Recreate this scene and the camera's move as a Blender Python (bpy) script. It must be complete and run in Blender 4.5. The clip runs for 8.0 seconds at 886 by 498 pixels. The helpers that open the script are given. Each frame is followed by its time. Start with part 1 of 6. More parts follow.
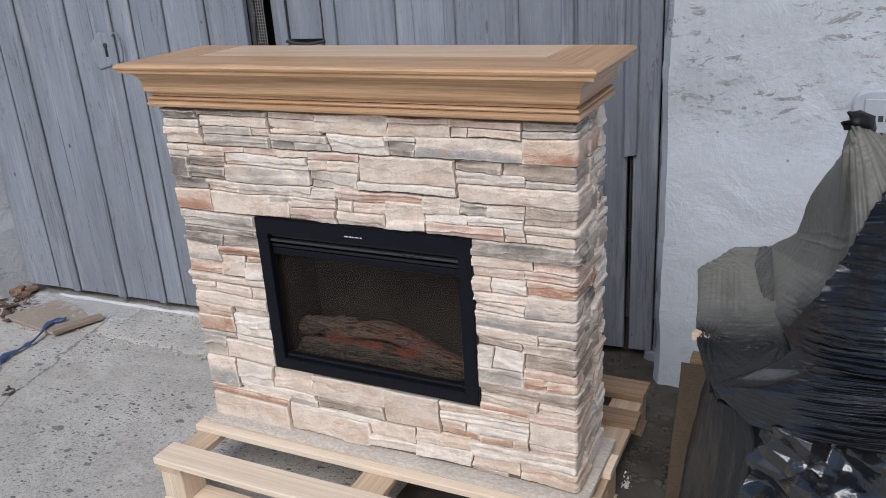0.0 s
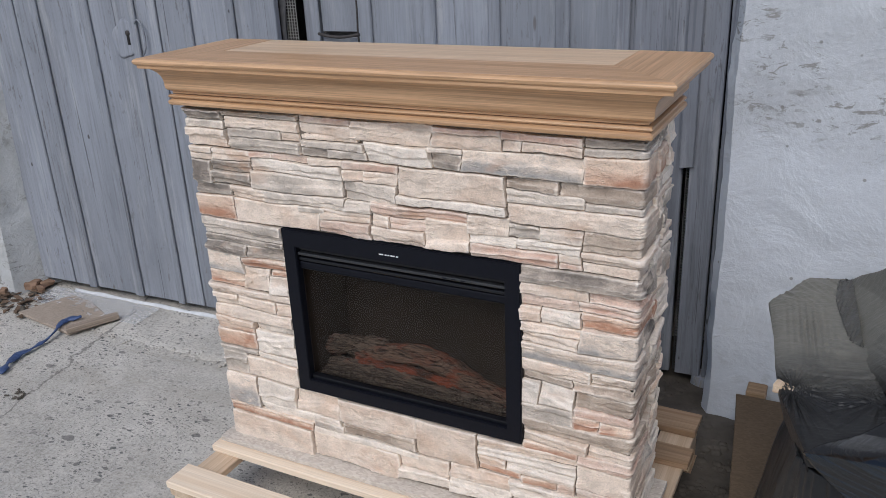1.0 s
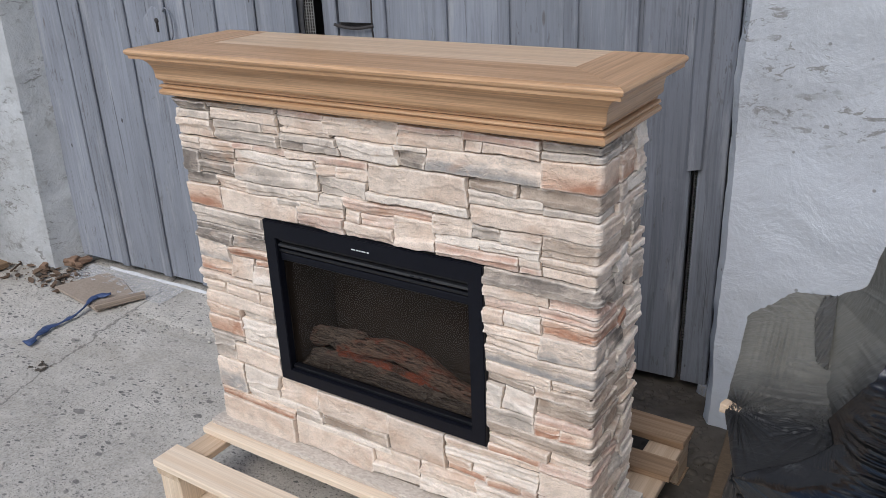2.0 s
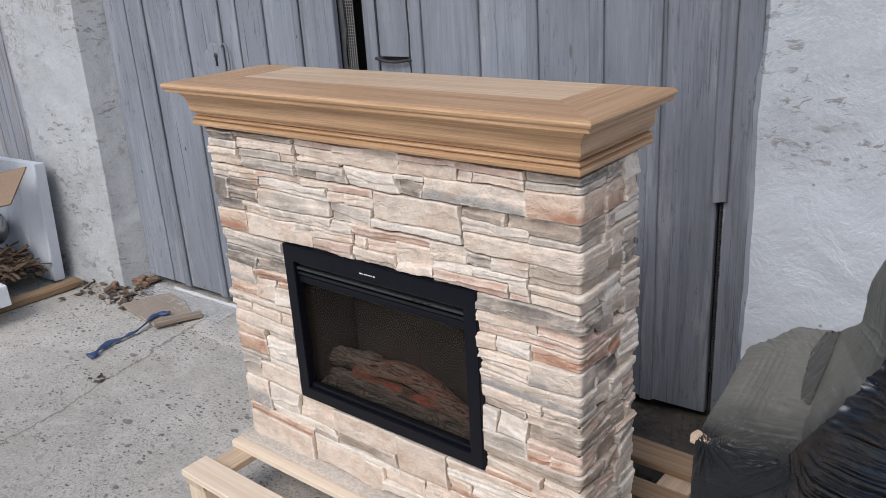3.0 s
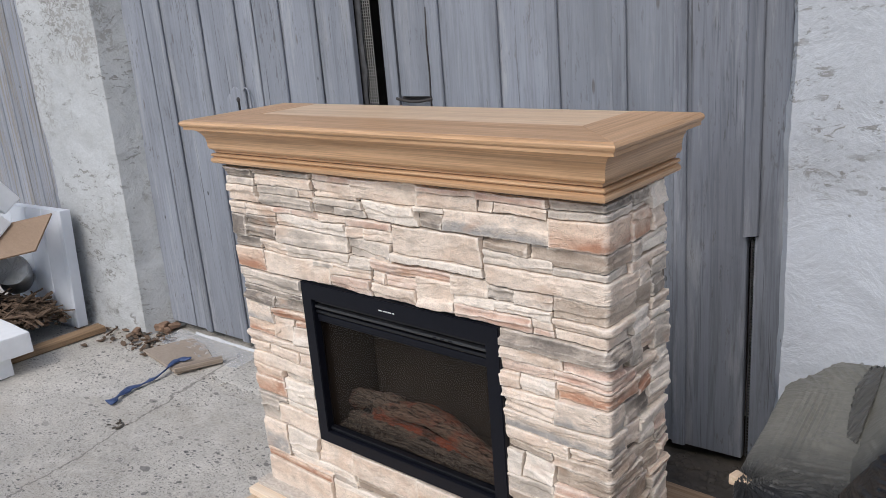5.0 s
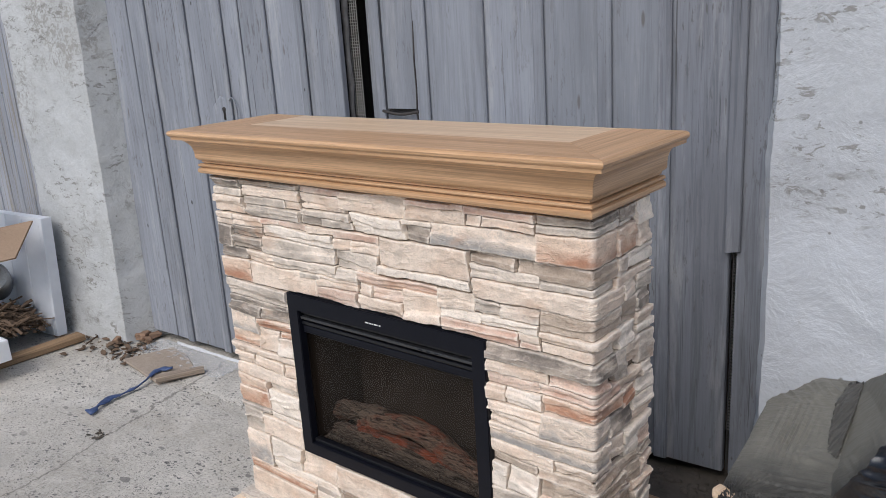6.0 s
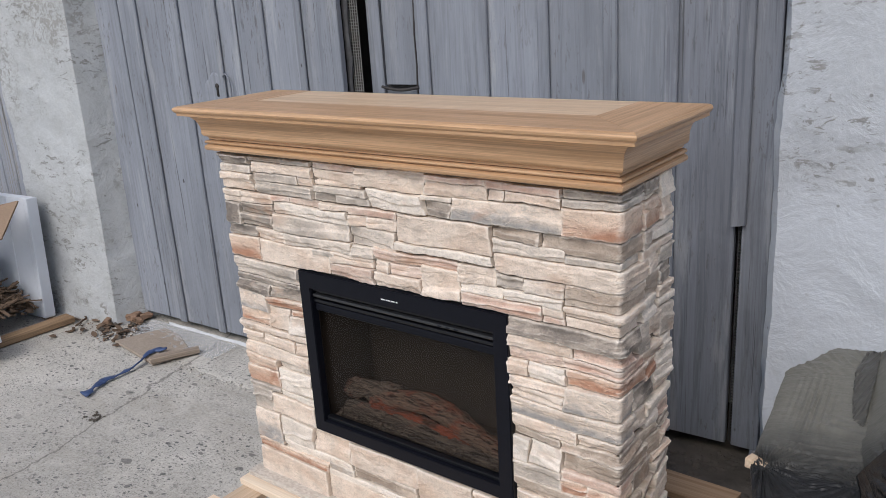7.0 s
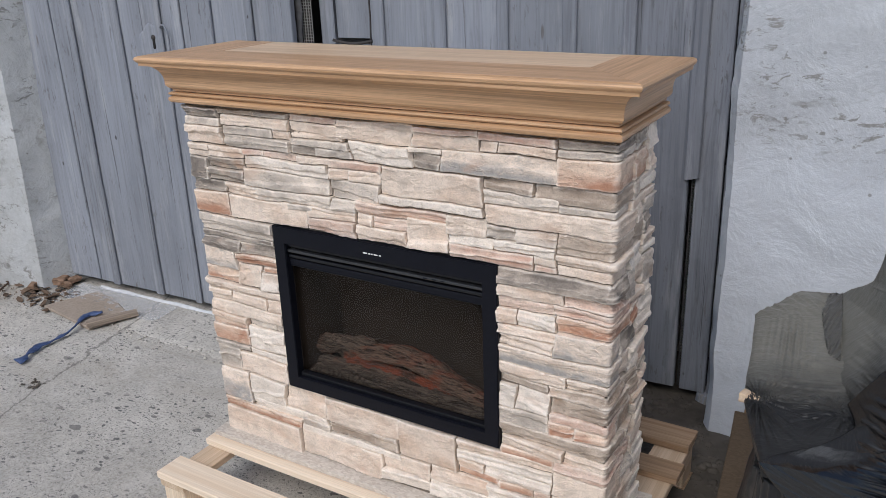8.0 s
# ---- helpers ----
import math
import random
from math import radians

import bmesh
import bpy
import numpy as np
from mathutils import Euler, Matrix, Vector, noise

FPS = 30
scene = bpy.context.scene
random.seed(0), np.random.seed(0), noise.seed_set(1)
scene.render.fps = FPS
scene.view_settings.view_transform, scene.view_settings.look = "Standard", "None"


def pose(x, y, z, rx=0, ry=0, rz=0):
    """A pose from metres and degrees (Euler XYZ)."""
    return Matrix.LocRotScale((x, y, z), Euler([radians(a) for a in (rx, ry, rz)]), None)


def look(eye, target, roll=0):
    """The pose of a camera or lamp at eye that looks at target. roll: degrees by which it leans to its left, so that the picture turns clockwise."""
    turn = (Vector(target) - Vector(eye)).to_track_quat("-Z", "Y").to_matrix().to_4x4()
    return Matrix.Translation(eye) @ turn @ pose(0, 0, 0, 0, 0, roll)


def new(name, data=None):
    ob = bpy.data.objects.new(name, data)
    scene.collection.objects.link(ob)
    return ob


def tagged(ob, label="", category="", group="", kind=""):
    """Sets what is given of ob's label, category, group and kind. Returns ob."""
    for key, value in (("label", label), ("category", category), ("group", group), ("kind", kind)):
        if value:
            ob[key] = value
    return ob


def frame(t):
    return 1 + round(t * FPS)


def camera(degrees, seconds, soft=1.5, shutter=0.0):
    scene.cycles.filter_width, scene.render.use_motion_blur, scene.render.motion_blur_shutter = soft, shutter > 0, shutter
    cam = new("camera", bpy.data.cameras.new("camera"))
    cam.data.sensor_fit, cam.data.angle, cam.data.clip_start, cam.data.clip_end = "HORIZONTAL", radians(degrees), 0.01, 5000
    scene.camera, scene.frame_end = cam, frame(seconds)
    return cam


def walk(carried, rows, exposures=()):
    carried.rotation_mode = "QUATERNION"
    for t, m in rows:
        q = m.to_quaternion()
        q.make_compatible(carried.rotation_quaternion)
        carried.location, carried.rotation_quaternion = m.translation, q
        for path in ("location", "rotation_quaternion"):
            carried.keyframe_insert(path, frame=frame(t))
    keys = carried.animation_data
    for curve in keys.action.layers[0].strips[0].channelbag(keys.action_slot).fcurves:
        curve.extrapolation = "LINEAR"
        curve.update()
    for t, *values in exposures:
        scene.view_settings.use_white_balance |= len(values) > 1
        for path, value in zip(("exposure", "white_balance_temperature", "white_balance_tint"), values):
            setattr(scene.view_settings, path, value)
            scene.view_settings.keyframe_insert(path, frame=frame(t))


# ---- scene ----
cam = camera(57.0, 8.0, 0.65)
PATH = [
    (0, (1.005, -1.567, 1.449), (0.176, 0.104, 0.728), -3.7),
    (0.5, (0.935, -1.476, 1.45), (0.076, 0.168, 0.702), -3.6),
    (1, (0.873, -1.416, 1.456), (0.005, 0.224, 0.71), -2.6),
    (1.5, (0.92, -1.378, 1.442), (0.033, 0.244, 0.679), -2.0),
    (1.7, (0.972, -1.338, 1.452), (0.036, 0.248, 0.672), -2.1),
    (2.8, (1.229, -1.229, 1.472), (0.054, 0.225, 0.761), -3.3),
    (3, (1.243, -1.223, 1.47), (0.037, 0.215, 0.78), -3.6),
    (3.5, (1.247, -1.206, 1.45), (-0.055, 0.186, 0.844), -4.4),
    (4, (1.248, -1.188, 1.439), (-0.044, 0.22, 0.85), -4.5),
    (4.5, (1.232, -1.181, 1.416), (-0.054, 0.235, 0.833), -4.8),
    (6, (1.219, -1.201, 1.429), (-0.022, 0.268, 0.881), -3.6),
    (6.5, (1.21, -1.207, 1.424), (-0.021, 0.263, 0.854), -3.6),
    (7, (1.141, -1.254, 1.426), (-0.044, 0.241, 0.824), -3.6),
    (7.5, (1.055, -1.307, 1.423), (-0.043, 0.229, 0.764), -3.1),
    (8, (1.009, -1.363, 1.419), (0.029, 0.233, 0.717), -2.1),
]
EXPOSURES = [(0, -0.10, 6190, 10), (0.5, -0.13, 6190, 10), (1, -0.16, 6190, 10), (1.7, -0.12, 6240, 10), (3, 0.0, 6340, 10), (4.5, 0.06, 6400, 10), (6, 0.03, 6440, 10),
             (6.5, 0.01, 6440, 10), (7.5, -0.09, 6340, 10), (8, -0.11, 6290, 10)]
walk(cam, [(t, look(eye, target, roll)) for t, eye, target, roll in PATH], EXPOSURES)
SKY, SUN, GLOW = 0.136, 1.7, 0.19

# ---- light: an overcast sky, softly brighter from the open yard ----
world = bpy.data.worlds.new("overcast_sky")
scene.world = world
world.use_nodes = True
wn, wl = world.node_tree.nodes, world.node_tree.links
sky = wn.new("ShaderNodeTexSky")
sky.sky_type, sky.sun_disc = "NISHITA", False
sky.sun_elevation, sky.sun_rotation = radians(48), radians(160)
sky.air_density, sky.dust_density, sky.ozone_density = 1.0, 2.2, 1.2
soften = wn.new("ShaderNodeHueSaturation")
soften.inputs["Saturation"].default_value = 1.0
wl.new(sky.outputs[0], soften.inputs["Color"])
wl.new(soften.outputs[0], wn["Background"].inputs[0])
wn["Background"].inputs[1].default_value = SKY

sun_data = bpy.data.lights.new("sun", "SUN")
sun_data.energy, sun_data.angle, sun_data.color = SUN, radians(34), (1.0, 0.985, 0.965)
sun = new("sun", sun_data)
sun.matrix_world = look((0, 0, 0), (0.0, 0.68, -0.72))


# ---- materials ----
class Nodes:
    """A small builder for one node material."""

    def __init__(self, name, rough=0.8, spec=0.5, metal=0.0):
        self.mat = bpy.data.materials.new(name)
        self.mat.use_nodes = True
        self.t = self.mat.node_tree
        self.b = self.t.nodes["Principled BSDF"]
        self.b.inputs["Roughness"].default_value = rough
        self.b.inputs["Specular IOR Level"].default_value = spec
        self.b.inputs["Metallic"].default_value = metal

    def link(self, a, b):
        self.t.links.new(a, b)

    def coords(self, scale=(1, 1, 1), kind="Object", turn=(0, 0, 0)):
        c = self.t.nodes.new("ShaderNodeTexCoord")
        m = self.t.nodes.new("ShaderNodeMapping")
        m.inputs["Scale"].default_value = scale
        m.inputs["Rotation"].default_value = turn
        self.link(c.outputs[kind], m.inputs["Vector"])
        return m.outputs[0]

    def shifted(self, vec, amount=20.0):
        """The same coordinates, moved by a chance amount for each object."""
        o = self.t.nodes.new("ShaderNodeObjectInfo")
        k = self.t.nodes.new("ShaderNodeMath")
        k.operation = "MULTIPLY"
        k.inputs[1].default_value = amount
        self.link(o.outputs["Random"], k.inputs[0])
        a = self.t.nodes.new("ShaderNodeVectorMath")
        a.operation = "ADD"
        self.link(vec, a.inputs[0])
        self.link(k.outputs[0], a.inputs[1])
        return a.outputs[0]

    def noise(self, vec, scale, detail=4, rough=0.55, warp=0.0):
        n = self.t.nodes.new("ShaderNodeTexNoise")
        n.inputs["Scale"].default_value, n.inputs["Detail"].default_value = scale, detail
        n.inputs["Roughness"].default_value, n.inputs["Distortion"].default_value = rough, warp
        self.link(vec, n.inputs["Vector"])
        return n.outputs["Fac"]

    def voronoi(self, vec, scale, feature="F1", out="Distance", chance=1.0):
        n = self.t.nodes.new("ShaderNodeTexVoronoi")
        n.feature = feature
        n.inputs["Scale"].default_value = scale
        n.inputs["Randomness"].default_value = chance
        self.link(vec, n.inputs["Vector"])
        return n.outputs[out]

    def ramp(self, fac, *stops):
        r = self.t.nodes.new("ShaderNodeValToRGB")
        e = r.color_ramp.elements
        while len(e) < len(stops):
            e.new(0.5)
        for k, (p, c) in zip(e, stops):
            k.position = p
            k.color = (c, c, c, 1) if isinstance(c, (int, float)) else (*c, 1)
        self.link(fac, r.inputs["Fac"])
        return r.outputs["Color"]

    def mix(self, fac, a, b, mode="MIX"):
        m = self.t.nodes.new("ShaderNodeMix")
        m.data_type, m.blend_type = "RGBA", mode
        for value, socket in ((fac, m.inputs[0]), (a, m.inputs[6]), (b, m.inputs[7])):
            if isinstance(value, (int, float)):
                socket.default_value = value
            elif isinstance(value, tuple):
                socket.default_value = (*value, 1)
            else:
                self.link(value, socket)
        return m.outputs[2]

    def math(self, op, a, b=0.0):
        m = self.t.nodes.new("ShaderNodeMath")
        m.operation = op
        for value, socket in ((a, m.inputs[0]), (b, m.inputs[1])):
            if isinstance(value, (int, float)):
                socket.default_value = value
            else:
                self.link(value, socket)
        return m.outputs[0]

    def split(self, vec):
        s = self.t.nodes.new("ShaderNodeSeparateXYZ")
        self.link(vec, s.inputs[0])
        return s.outputs

    def varied(self, color, low=0.85, high=1.12):
        """The colour, made a little lighter or darker for each object."""
        o = self.t.nodes.new("ShaderNodeObjectInfo")
        h = self.t.nodes.new("ShaderNodeHueSaturation")
        r = self.t.nodes.new("ShaderNodeMapRange")
        r.inputs["To Min"].default_value, r.inputs["To Max"].default_value = low, high
        self.link(o.outputs["Random"], r.inputs["Value"])
        self.link(r.outputs[0], h.inputs["Value"])
        self.link(color, h.inputs["Color"])
        return h.outputs[0]

    def done(self, color, *bumps, rough=None):
        """Sets the colour (a socket or rgb) and stacks bumps given as (height, strength, distance)."""
        if isinstance(color, tuple):
            self.b.inputs["Base Color"].default_value = (*color, 1)
        else:
            self.link(color, self.b.inputs["Base Color"])
        if rough is not None:
            self.link(rough, self.b.inputs["Roughness"])
        last = None
        for height, strength, distance in bumps:
            n = self.t.nodes.new("ShaderNodeBump")
            n.inputs["Strength"].default_value, n.inputs["Distance"].default_value = strength, distance
            self.link(height, n.inputs["Height"])
            if last:
                self.link(last, n.inputs["Normal"])
            last = n.outputs[0]
        if last:
            self.link(last, self.b.inputs["Normal"])
        return self.mat


def cast_stone(name, tint, ground, amount, low=0.0):
    """Cast cladding stone: a pale smooth body with pigment washed on in soft patches, heavier towards one edge where low is set, and rubbed off the arrises."""
    n = Nodes(name, rough=0.9, spec=0.22)
    v = n.shifted(n.coords())
    patch = n.noise(n.shifted(n.coords((7, 7, 14))), 1.0, 4, 0.55, 0.6)
    if low:
        rise = n.split(n.coords(kind="Generated"))[2]
        patch = n.math("ADD", patch, n.math("MULTIPLY", n.math("SUBTRACT", 0.5, rise), low))
    lo = 0.60 - 0.36 * amount
    base = n.mix(n.ramp(patch, (lo, 0.0), (lo + 0.22, 1.0)), ground, tint)
    cloud = n.noise(v, 30, 5, 0.65)
    grit = n.noise(v, 330, 3, 0.7)
    base = n.mix(0.52, base, n.ramp(cloud, (0.32, 0.66), (0.56, 1.02)), "MULTIPLY")
    base = n.mix(0.50, base, n.ramp(grit, (0.36, 0.58), (0.52, 1.0)), "MULTIPLY")
    # the wash gathers in fine veins and streaks
    vein = n.noise(n.shifted(n.coords((24, 24, 60))), 1.0, 5, 0.7, 0.9)
    base = n.mix(n.ramp(vein, (0.55, 0.0), (0.68, 0.65)), base, tuple(0.70 * c + 0.03 for c in tint))
    spray = n.noise(n.coords((6.5, 6.5, 10)), 1.0, 4, 0.6, 0.6)
    soot = n.noise(n.coords((8, 8, 12), turn=(0.7, 0.3, 0.5)), 1.0, 4, 0.6, 0.6)
    base = n.mix(n.ramp(spray, (0.57, 0.0), (0.72, 0.55)), base, (0.52, 0.33, 0.22))
    base = n.mix(n.ramp(soot, (0.57, 0.0), (0.72, 0.45)), base, (0.38, 0.325, 0.275))
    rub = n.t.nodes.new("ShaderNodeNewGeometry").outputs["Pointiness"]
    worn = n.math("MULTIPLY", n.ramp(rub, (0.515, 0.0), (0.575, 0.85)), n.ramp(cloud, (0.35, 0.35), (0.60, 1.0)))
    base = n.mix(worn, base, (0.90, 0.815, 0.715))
    # split relief: soft hollows, thin chisel ridges and a sandy skin
    hollow = n.noise(n.shifted(n.coords((26, 26, 40))), 1.0, 3, 0.5, 0.8)
    turned = n.noise(n.shifted(n.coords((24, 24, 60), turn=(0.0, 0.5, 0.0))), 1.0, 3, 0.5, 0.5)
    ridge = n.ramp(n.math("ABSOLUTE", n.math("SUBTRACT", turned, 0.5)), (0.0, 1.0), (0.03, 0.3), (0.09, 0.0))
    ridge = n.math("MULTIPLY", ridge, n.ramp(n.noise(v, 16, 2), (0.44, 0.0), (0.58, 1.0)))
    base = n.mix(n.math("MULTIPLY", ridge, 0.35), base, tuple(min(0.95, 1.10 * c) for c in ground))
    # fine cleavage lines, long and nearly level, some slanting, with the wash caught in them
    lines = None
    for scale, slant, thin, where in (((10, 10, 36), 0.35, 0.011, 9.0), ((17, 17, 48), -0.75, 0.013, 13.0), ((26, 26, 58), 0.9, 0.012, 15.0)):
        bed = n.noise(n.shifted(n.coords(scale, turn=(0.0, slant, 0.0)), 31), 1.0, 3, 0.5, 0.25)
        cut = n.ramp(n.math("ABSOLUTE", n.math("SUBTRACT", bed, 0.5)), (0.0, 1.0), (thin, 0.0))
        cut = n.math("MULTIPLY", cut, n.ramp(n.noise(v, where, 2), (0.46, 0.0), (0.56, 1.0)))
        lines = cut if lines is None else n.math("MAXIMUM", lines, cut)
    base = n.mix(n.math("MULTIPLY", lines, 0.10), base, tuple(0.6 * c for c in tint))
    return n.done(n.varied(base, 0.95, 1.06), (hollow, 0.45, 0.006), (ridge, 0.65, 0.0022), (lines, -0.55, 0.0018), (cloud, 0.6, 0.005), (grit, 0.7, 0.0014))


CREAM = (0.825, 0.693, 0.575)
STONES = {
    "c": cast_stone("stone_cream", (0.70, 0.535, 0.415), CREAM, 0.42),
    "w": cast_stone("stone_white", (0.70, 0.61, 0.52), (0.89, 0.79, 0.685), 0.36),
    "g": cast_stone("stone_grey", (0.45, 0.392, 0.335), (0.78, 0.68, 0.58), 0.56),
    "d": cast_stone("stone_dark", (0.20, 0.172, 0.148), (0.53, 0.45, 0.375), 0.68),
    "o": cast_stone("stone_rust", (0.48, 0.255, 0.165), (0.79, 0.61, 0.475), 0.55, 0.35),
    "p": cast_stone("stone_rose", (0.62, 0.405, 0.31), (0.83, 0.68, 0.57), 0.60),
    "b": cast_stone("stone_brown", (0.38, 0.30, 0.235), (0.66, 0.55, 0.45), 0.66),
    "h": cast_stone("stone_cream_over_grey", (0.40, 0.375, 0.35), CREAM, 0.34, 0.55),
}


def timber(name, light, dark, along="x", scale=1.0, rough=0.5, knots=True, spec=0.4, grain=0.45):
    """Sawn or planed wood with its grain along one axis."""
    n = Nodes(name, rough=rough, spec=spec)
    long, wide = 1.7 * scale, 66 * scale
    s = {"x": (long, wide, wide), "y": (wide, long, wide), "z": (wide, wide, long)}[along]
    v = n.shifted(n.coords(s), 30)
    rings = n.noise(v, 1.0, 4, 0.6, 0.45)
    fine = n.noise(n.shifted(n.coords(tuple(k * (3.0 if k < 10 else 6.0) for k in s)), 30), 1.0, 3, 0.7)
    broad = n.noise(n.shifted(n.coords(tuple(0.2 * c for c in s)), 30), 1.0, 3, 0.5, 0.5)
    c = n.mix(n.ramp(rings, (0.40, 0.0), (0.62, 1.0)), light, dark)
    c = n.mix(grain, c, n.ramp(fine, (0.36, 0.45), (0.56, 1.0)), "MULTIPLY")
    c = n.mix(0.2, c, n.ramp(broad, (0.3, 0.72), (0.7, 1.05)), "MULTIPLY")
    pores = n.noise(n.shifted(n.coords(tuple(k * (1.4 if k < 10 else 7.5) for k in s)), 30), 1.0, 2, 0.6, 0.3)
    c = n.mix(n.ramp(pores, (0.53, 0.0), (0.64, 0.5 * grain)), c, tuple(0.6 * k for k in dark))
    late = n.noise(n.shifted(n.coords(tuple(k * (0.8 if k < 10 else 1.9) for k in s)), 30), 1.0, 2, 0.5, 1.2)
    c = n.mix(n.ramp(n.math("ABSOLUTE", n.math("SUBTRACT", late, 0.5)), (0.0, 0.8 * grain), (0.05, 0.0)), c, tuple(0.72 * k for k in dark))
    if knots:
        spots = n.voronoi(n.shifted(n.coords(tuple(k * (0.2 if k < 10 else 0.07) for k in s)), 30), 1.0)
        c = n.mix(n.ramp(spots, (0.03, 0.75), (0.10, 0.0)), c, tuple(0.42 * k for k in dark))
    return n.done(n.varied(c, 0.92, 1.08), (fine, 0.25, 0.0015), (rings, 0.15, 0.002))


OAK_X = timber("oak_along", (0.74, 0.465, 0.265), (0.55, 0.325, 0.17), "x", 1.0, 0.42, False, grain=0.5)
OAK_PALE = timber("oak_pale_panel", (0.75, 0.555, 0.375), (0.63, 0.44, 0.28), "x", 0.9, 0.40, False)
OAK_Y = timber("oak_across", (0.65, 0.405, 0.23), (0.49, 0.29, 0.15), "y", 0.9, 0.42, False)
PINE_X = timber("pallet_pine_along", (0.87, 0.73, 0.57), (0.80, 0.635, 0.465), "x", 0.7, 0.8, grain=0.2)
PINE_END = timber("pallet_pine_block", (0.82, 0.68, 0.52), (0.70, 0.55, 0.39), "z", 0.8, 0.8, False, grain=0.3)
# darkened pine: on the pallet its colour carries the shade under the deck
PINE_Y = timber("pallet_pine_across_darkened", (0.68, 0.525, 0.375), (0.56, 0.41, 0.275), "y", 0.7, 0.75, grain=0.25)
OLD_WOOD = timber("old_brown_plank", (0.36, 0.24, 0.14), (0.22, 0.14, 0.08), "x", 0.9, 0.85)
FIBRE = timber("brown_fibreboard", (0.30, 0.205, 0.135), (0.275, 0.185, 0.12), "x", 0.3, 0.6, False, grain=0.12)
GREY_WOOD = timber("weathered_strip", (0.37, 0.30, 0.235), (0.27, 0.21, 0.16), "x", 0.9, 0.85, False)
# same pallet pine with the shade behind the fireplace put into its colour
PINE_SHADED = timber("pallet_pine_shaded", (0.42, 0.285, 0.18), (0.30, 0.19, 0.11), "x", 0.7, 0.8, grain=0.35)


def particle_board(name, a, b):
    n = Nodes(name, rough=0.9, spec=0.2)
    v = n.coords()
    chips = n.voronoi(n.coords((120, 260, 260)), 1.0, out="Color")
    fine = n.noise(v, 220, 4, 0.7)
    stain = n.noise(v, 7, 3)
    c = n.mix(n.ramp(chips, (0.2, 0.0), (0.8, 1.0)), a, b)
    c = n.mix(0.4, c, n.ramp(stain, (0.3, 0.7), (0.7, 1.0)), "MULTIPLY")
    return n.done(c, (fine, 0.4, 0.001))


CHIPBOARD = particle_board("chipboard", (0.66, 0.60, 0.53), (0.52, 0.455, 0.39))
# brown hardboard, its colour lowered for the shade under the bundle
DARK_BOARD = particle_board("shaded_hardboard", (0.125, 0.088, 0.056), (0.10, 0.070, 0.044))
MDF = particle_board("weathered_hardboard", (0.39, 0.325, 0.265), (0.32, 0.262, 0.21))


def painted_planks(name, paint, worn, amount=0.5):
    """Old pale-blue oil paint on vertical softwood boards: grain showing through, long checks, chips down to dark wood and rubbed pale streaks."""
    n = Nodes(name, rough=0.72, spec=0.35)
    v = n.shifted(n.coords(), 40)
    grain = n.noise(n.shifted(n.coords((46, 46, 1.7)), 40), 1.0, 6, 0.66, 0.9)
    fine = n.noise(n.shifted(n.coords((240, 240, 6)), 40), 1.0, 3, 0.7)
    blot = n.noise(v, 4.5, 5, 0.65)
    fade = n.noise(n.shifted(n.coords((6, 6, 1.1)), 40), 1.0, 4, 0.6)
    c = n.mix(n.ramp(fade, (0.32, 0.0), (0.68, 1.0)), tuple(0.84 * k for k in paint), tuple(1.18 * k for k in paint))
    c = n.mix(n.math("MULTIPLY", n.ramp(grain, (0.50, 0.0), (0.60, 1.0)), amount), c, worn)
    c = n.mix(n.math("MULTIPLY", n.ramp(blot, (0.55, 0.0), (0.75, 1.0)), 0.35), c, tuple(1.28 * k for k in paint))
    c = n.mix(0.25, c, n.ramp(fine, (0.34, 0.68), (0.60, 1.08)), "MULTIPLY")
    flaking = n.ramp(n.noise(n.shifted(n.coords((3, 3, 1.6)), 40), 1.0, 3, 0.6), (0.44, 0.0), (0.62, 1.0))
    chips = n.noise(n.shifted(n.coords((70, 70, 13)), 40), 1.0, 5, 0.75)
    chip = n.math("MULTIPLY", n.ramp(chips, (0.585, 0.0), (0.61, 1.0)), flaking)
    c = n.mix(n.math("MULTIPLY", chip, 0.65), c, (0.105, 0.10, 0.098))
    nails = n.voronoi(n.shifted(n.coords((9, 9, 5)), 40), 1.0)
    c = n.mix(n.ramp(nails, (0.040, 0.9), (0.055, 0.0)), c, (0.06, 0.06, 0.06))
    knots = n.voronoi(n.shifted(n.coords((11, 11, 2.6)), 40), 1.0)
    c = n.mix(n.ramp(knots, (0.040, 0.8), (0.07, 0.0)), c, (0.13, 0.12, 0.115))
    checks = n.noise(n.shifted(n.coords((95, 95, 1.1)), 40), 1.0, 4, 0.6, 0.5)
    check = n.ramp(checks, (0.655, 0.0), (0.68, 1.0))
    c = n.mix(n.math("MULTIPLY", check, 0.7), c, (0.06, 0.06, 0.062))
    bare = n.noise(n.shifted(n.coords((20, 20, 2.0)), 40), 1.0, 6, 0.72)
    c = n.mix(n.math("MULTIPLY", n.ramp(bare, (0.54, 0.0), (0.66, 1.0)), 0.40), c, (0.42, 0.425, 0.435))
    return n.done(n.varied(c, 0.88, 1.12), (grain, 0.6, 0.004), (check, -0.8, 0.003), (chip, -0.6, 0.002), (fine, 0.5, 0.002))


PAINT = painted_planks("blue_grey_paint", (0.245, 0.261, 0.295), (0.150, 0.158, 0.178), 0.36)
# darker copy of the gate paint, with the recess shade in its colour
PAINT_SHADED = painted_planks("blue_grey_paint_shaded", (0.208, 0.220, 0.250), (0.112, 0.119, 0.138), 0.55)
PAINT_OLD = painted_planks("blue_grey_paint_worn", (0.285, 0.30, 0.335), (0.24, 0.21, 0.17), 0.8)


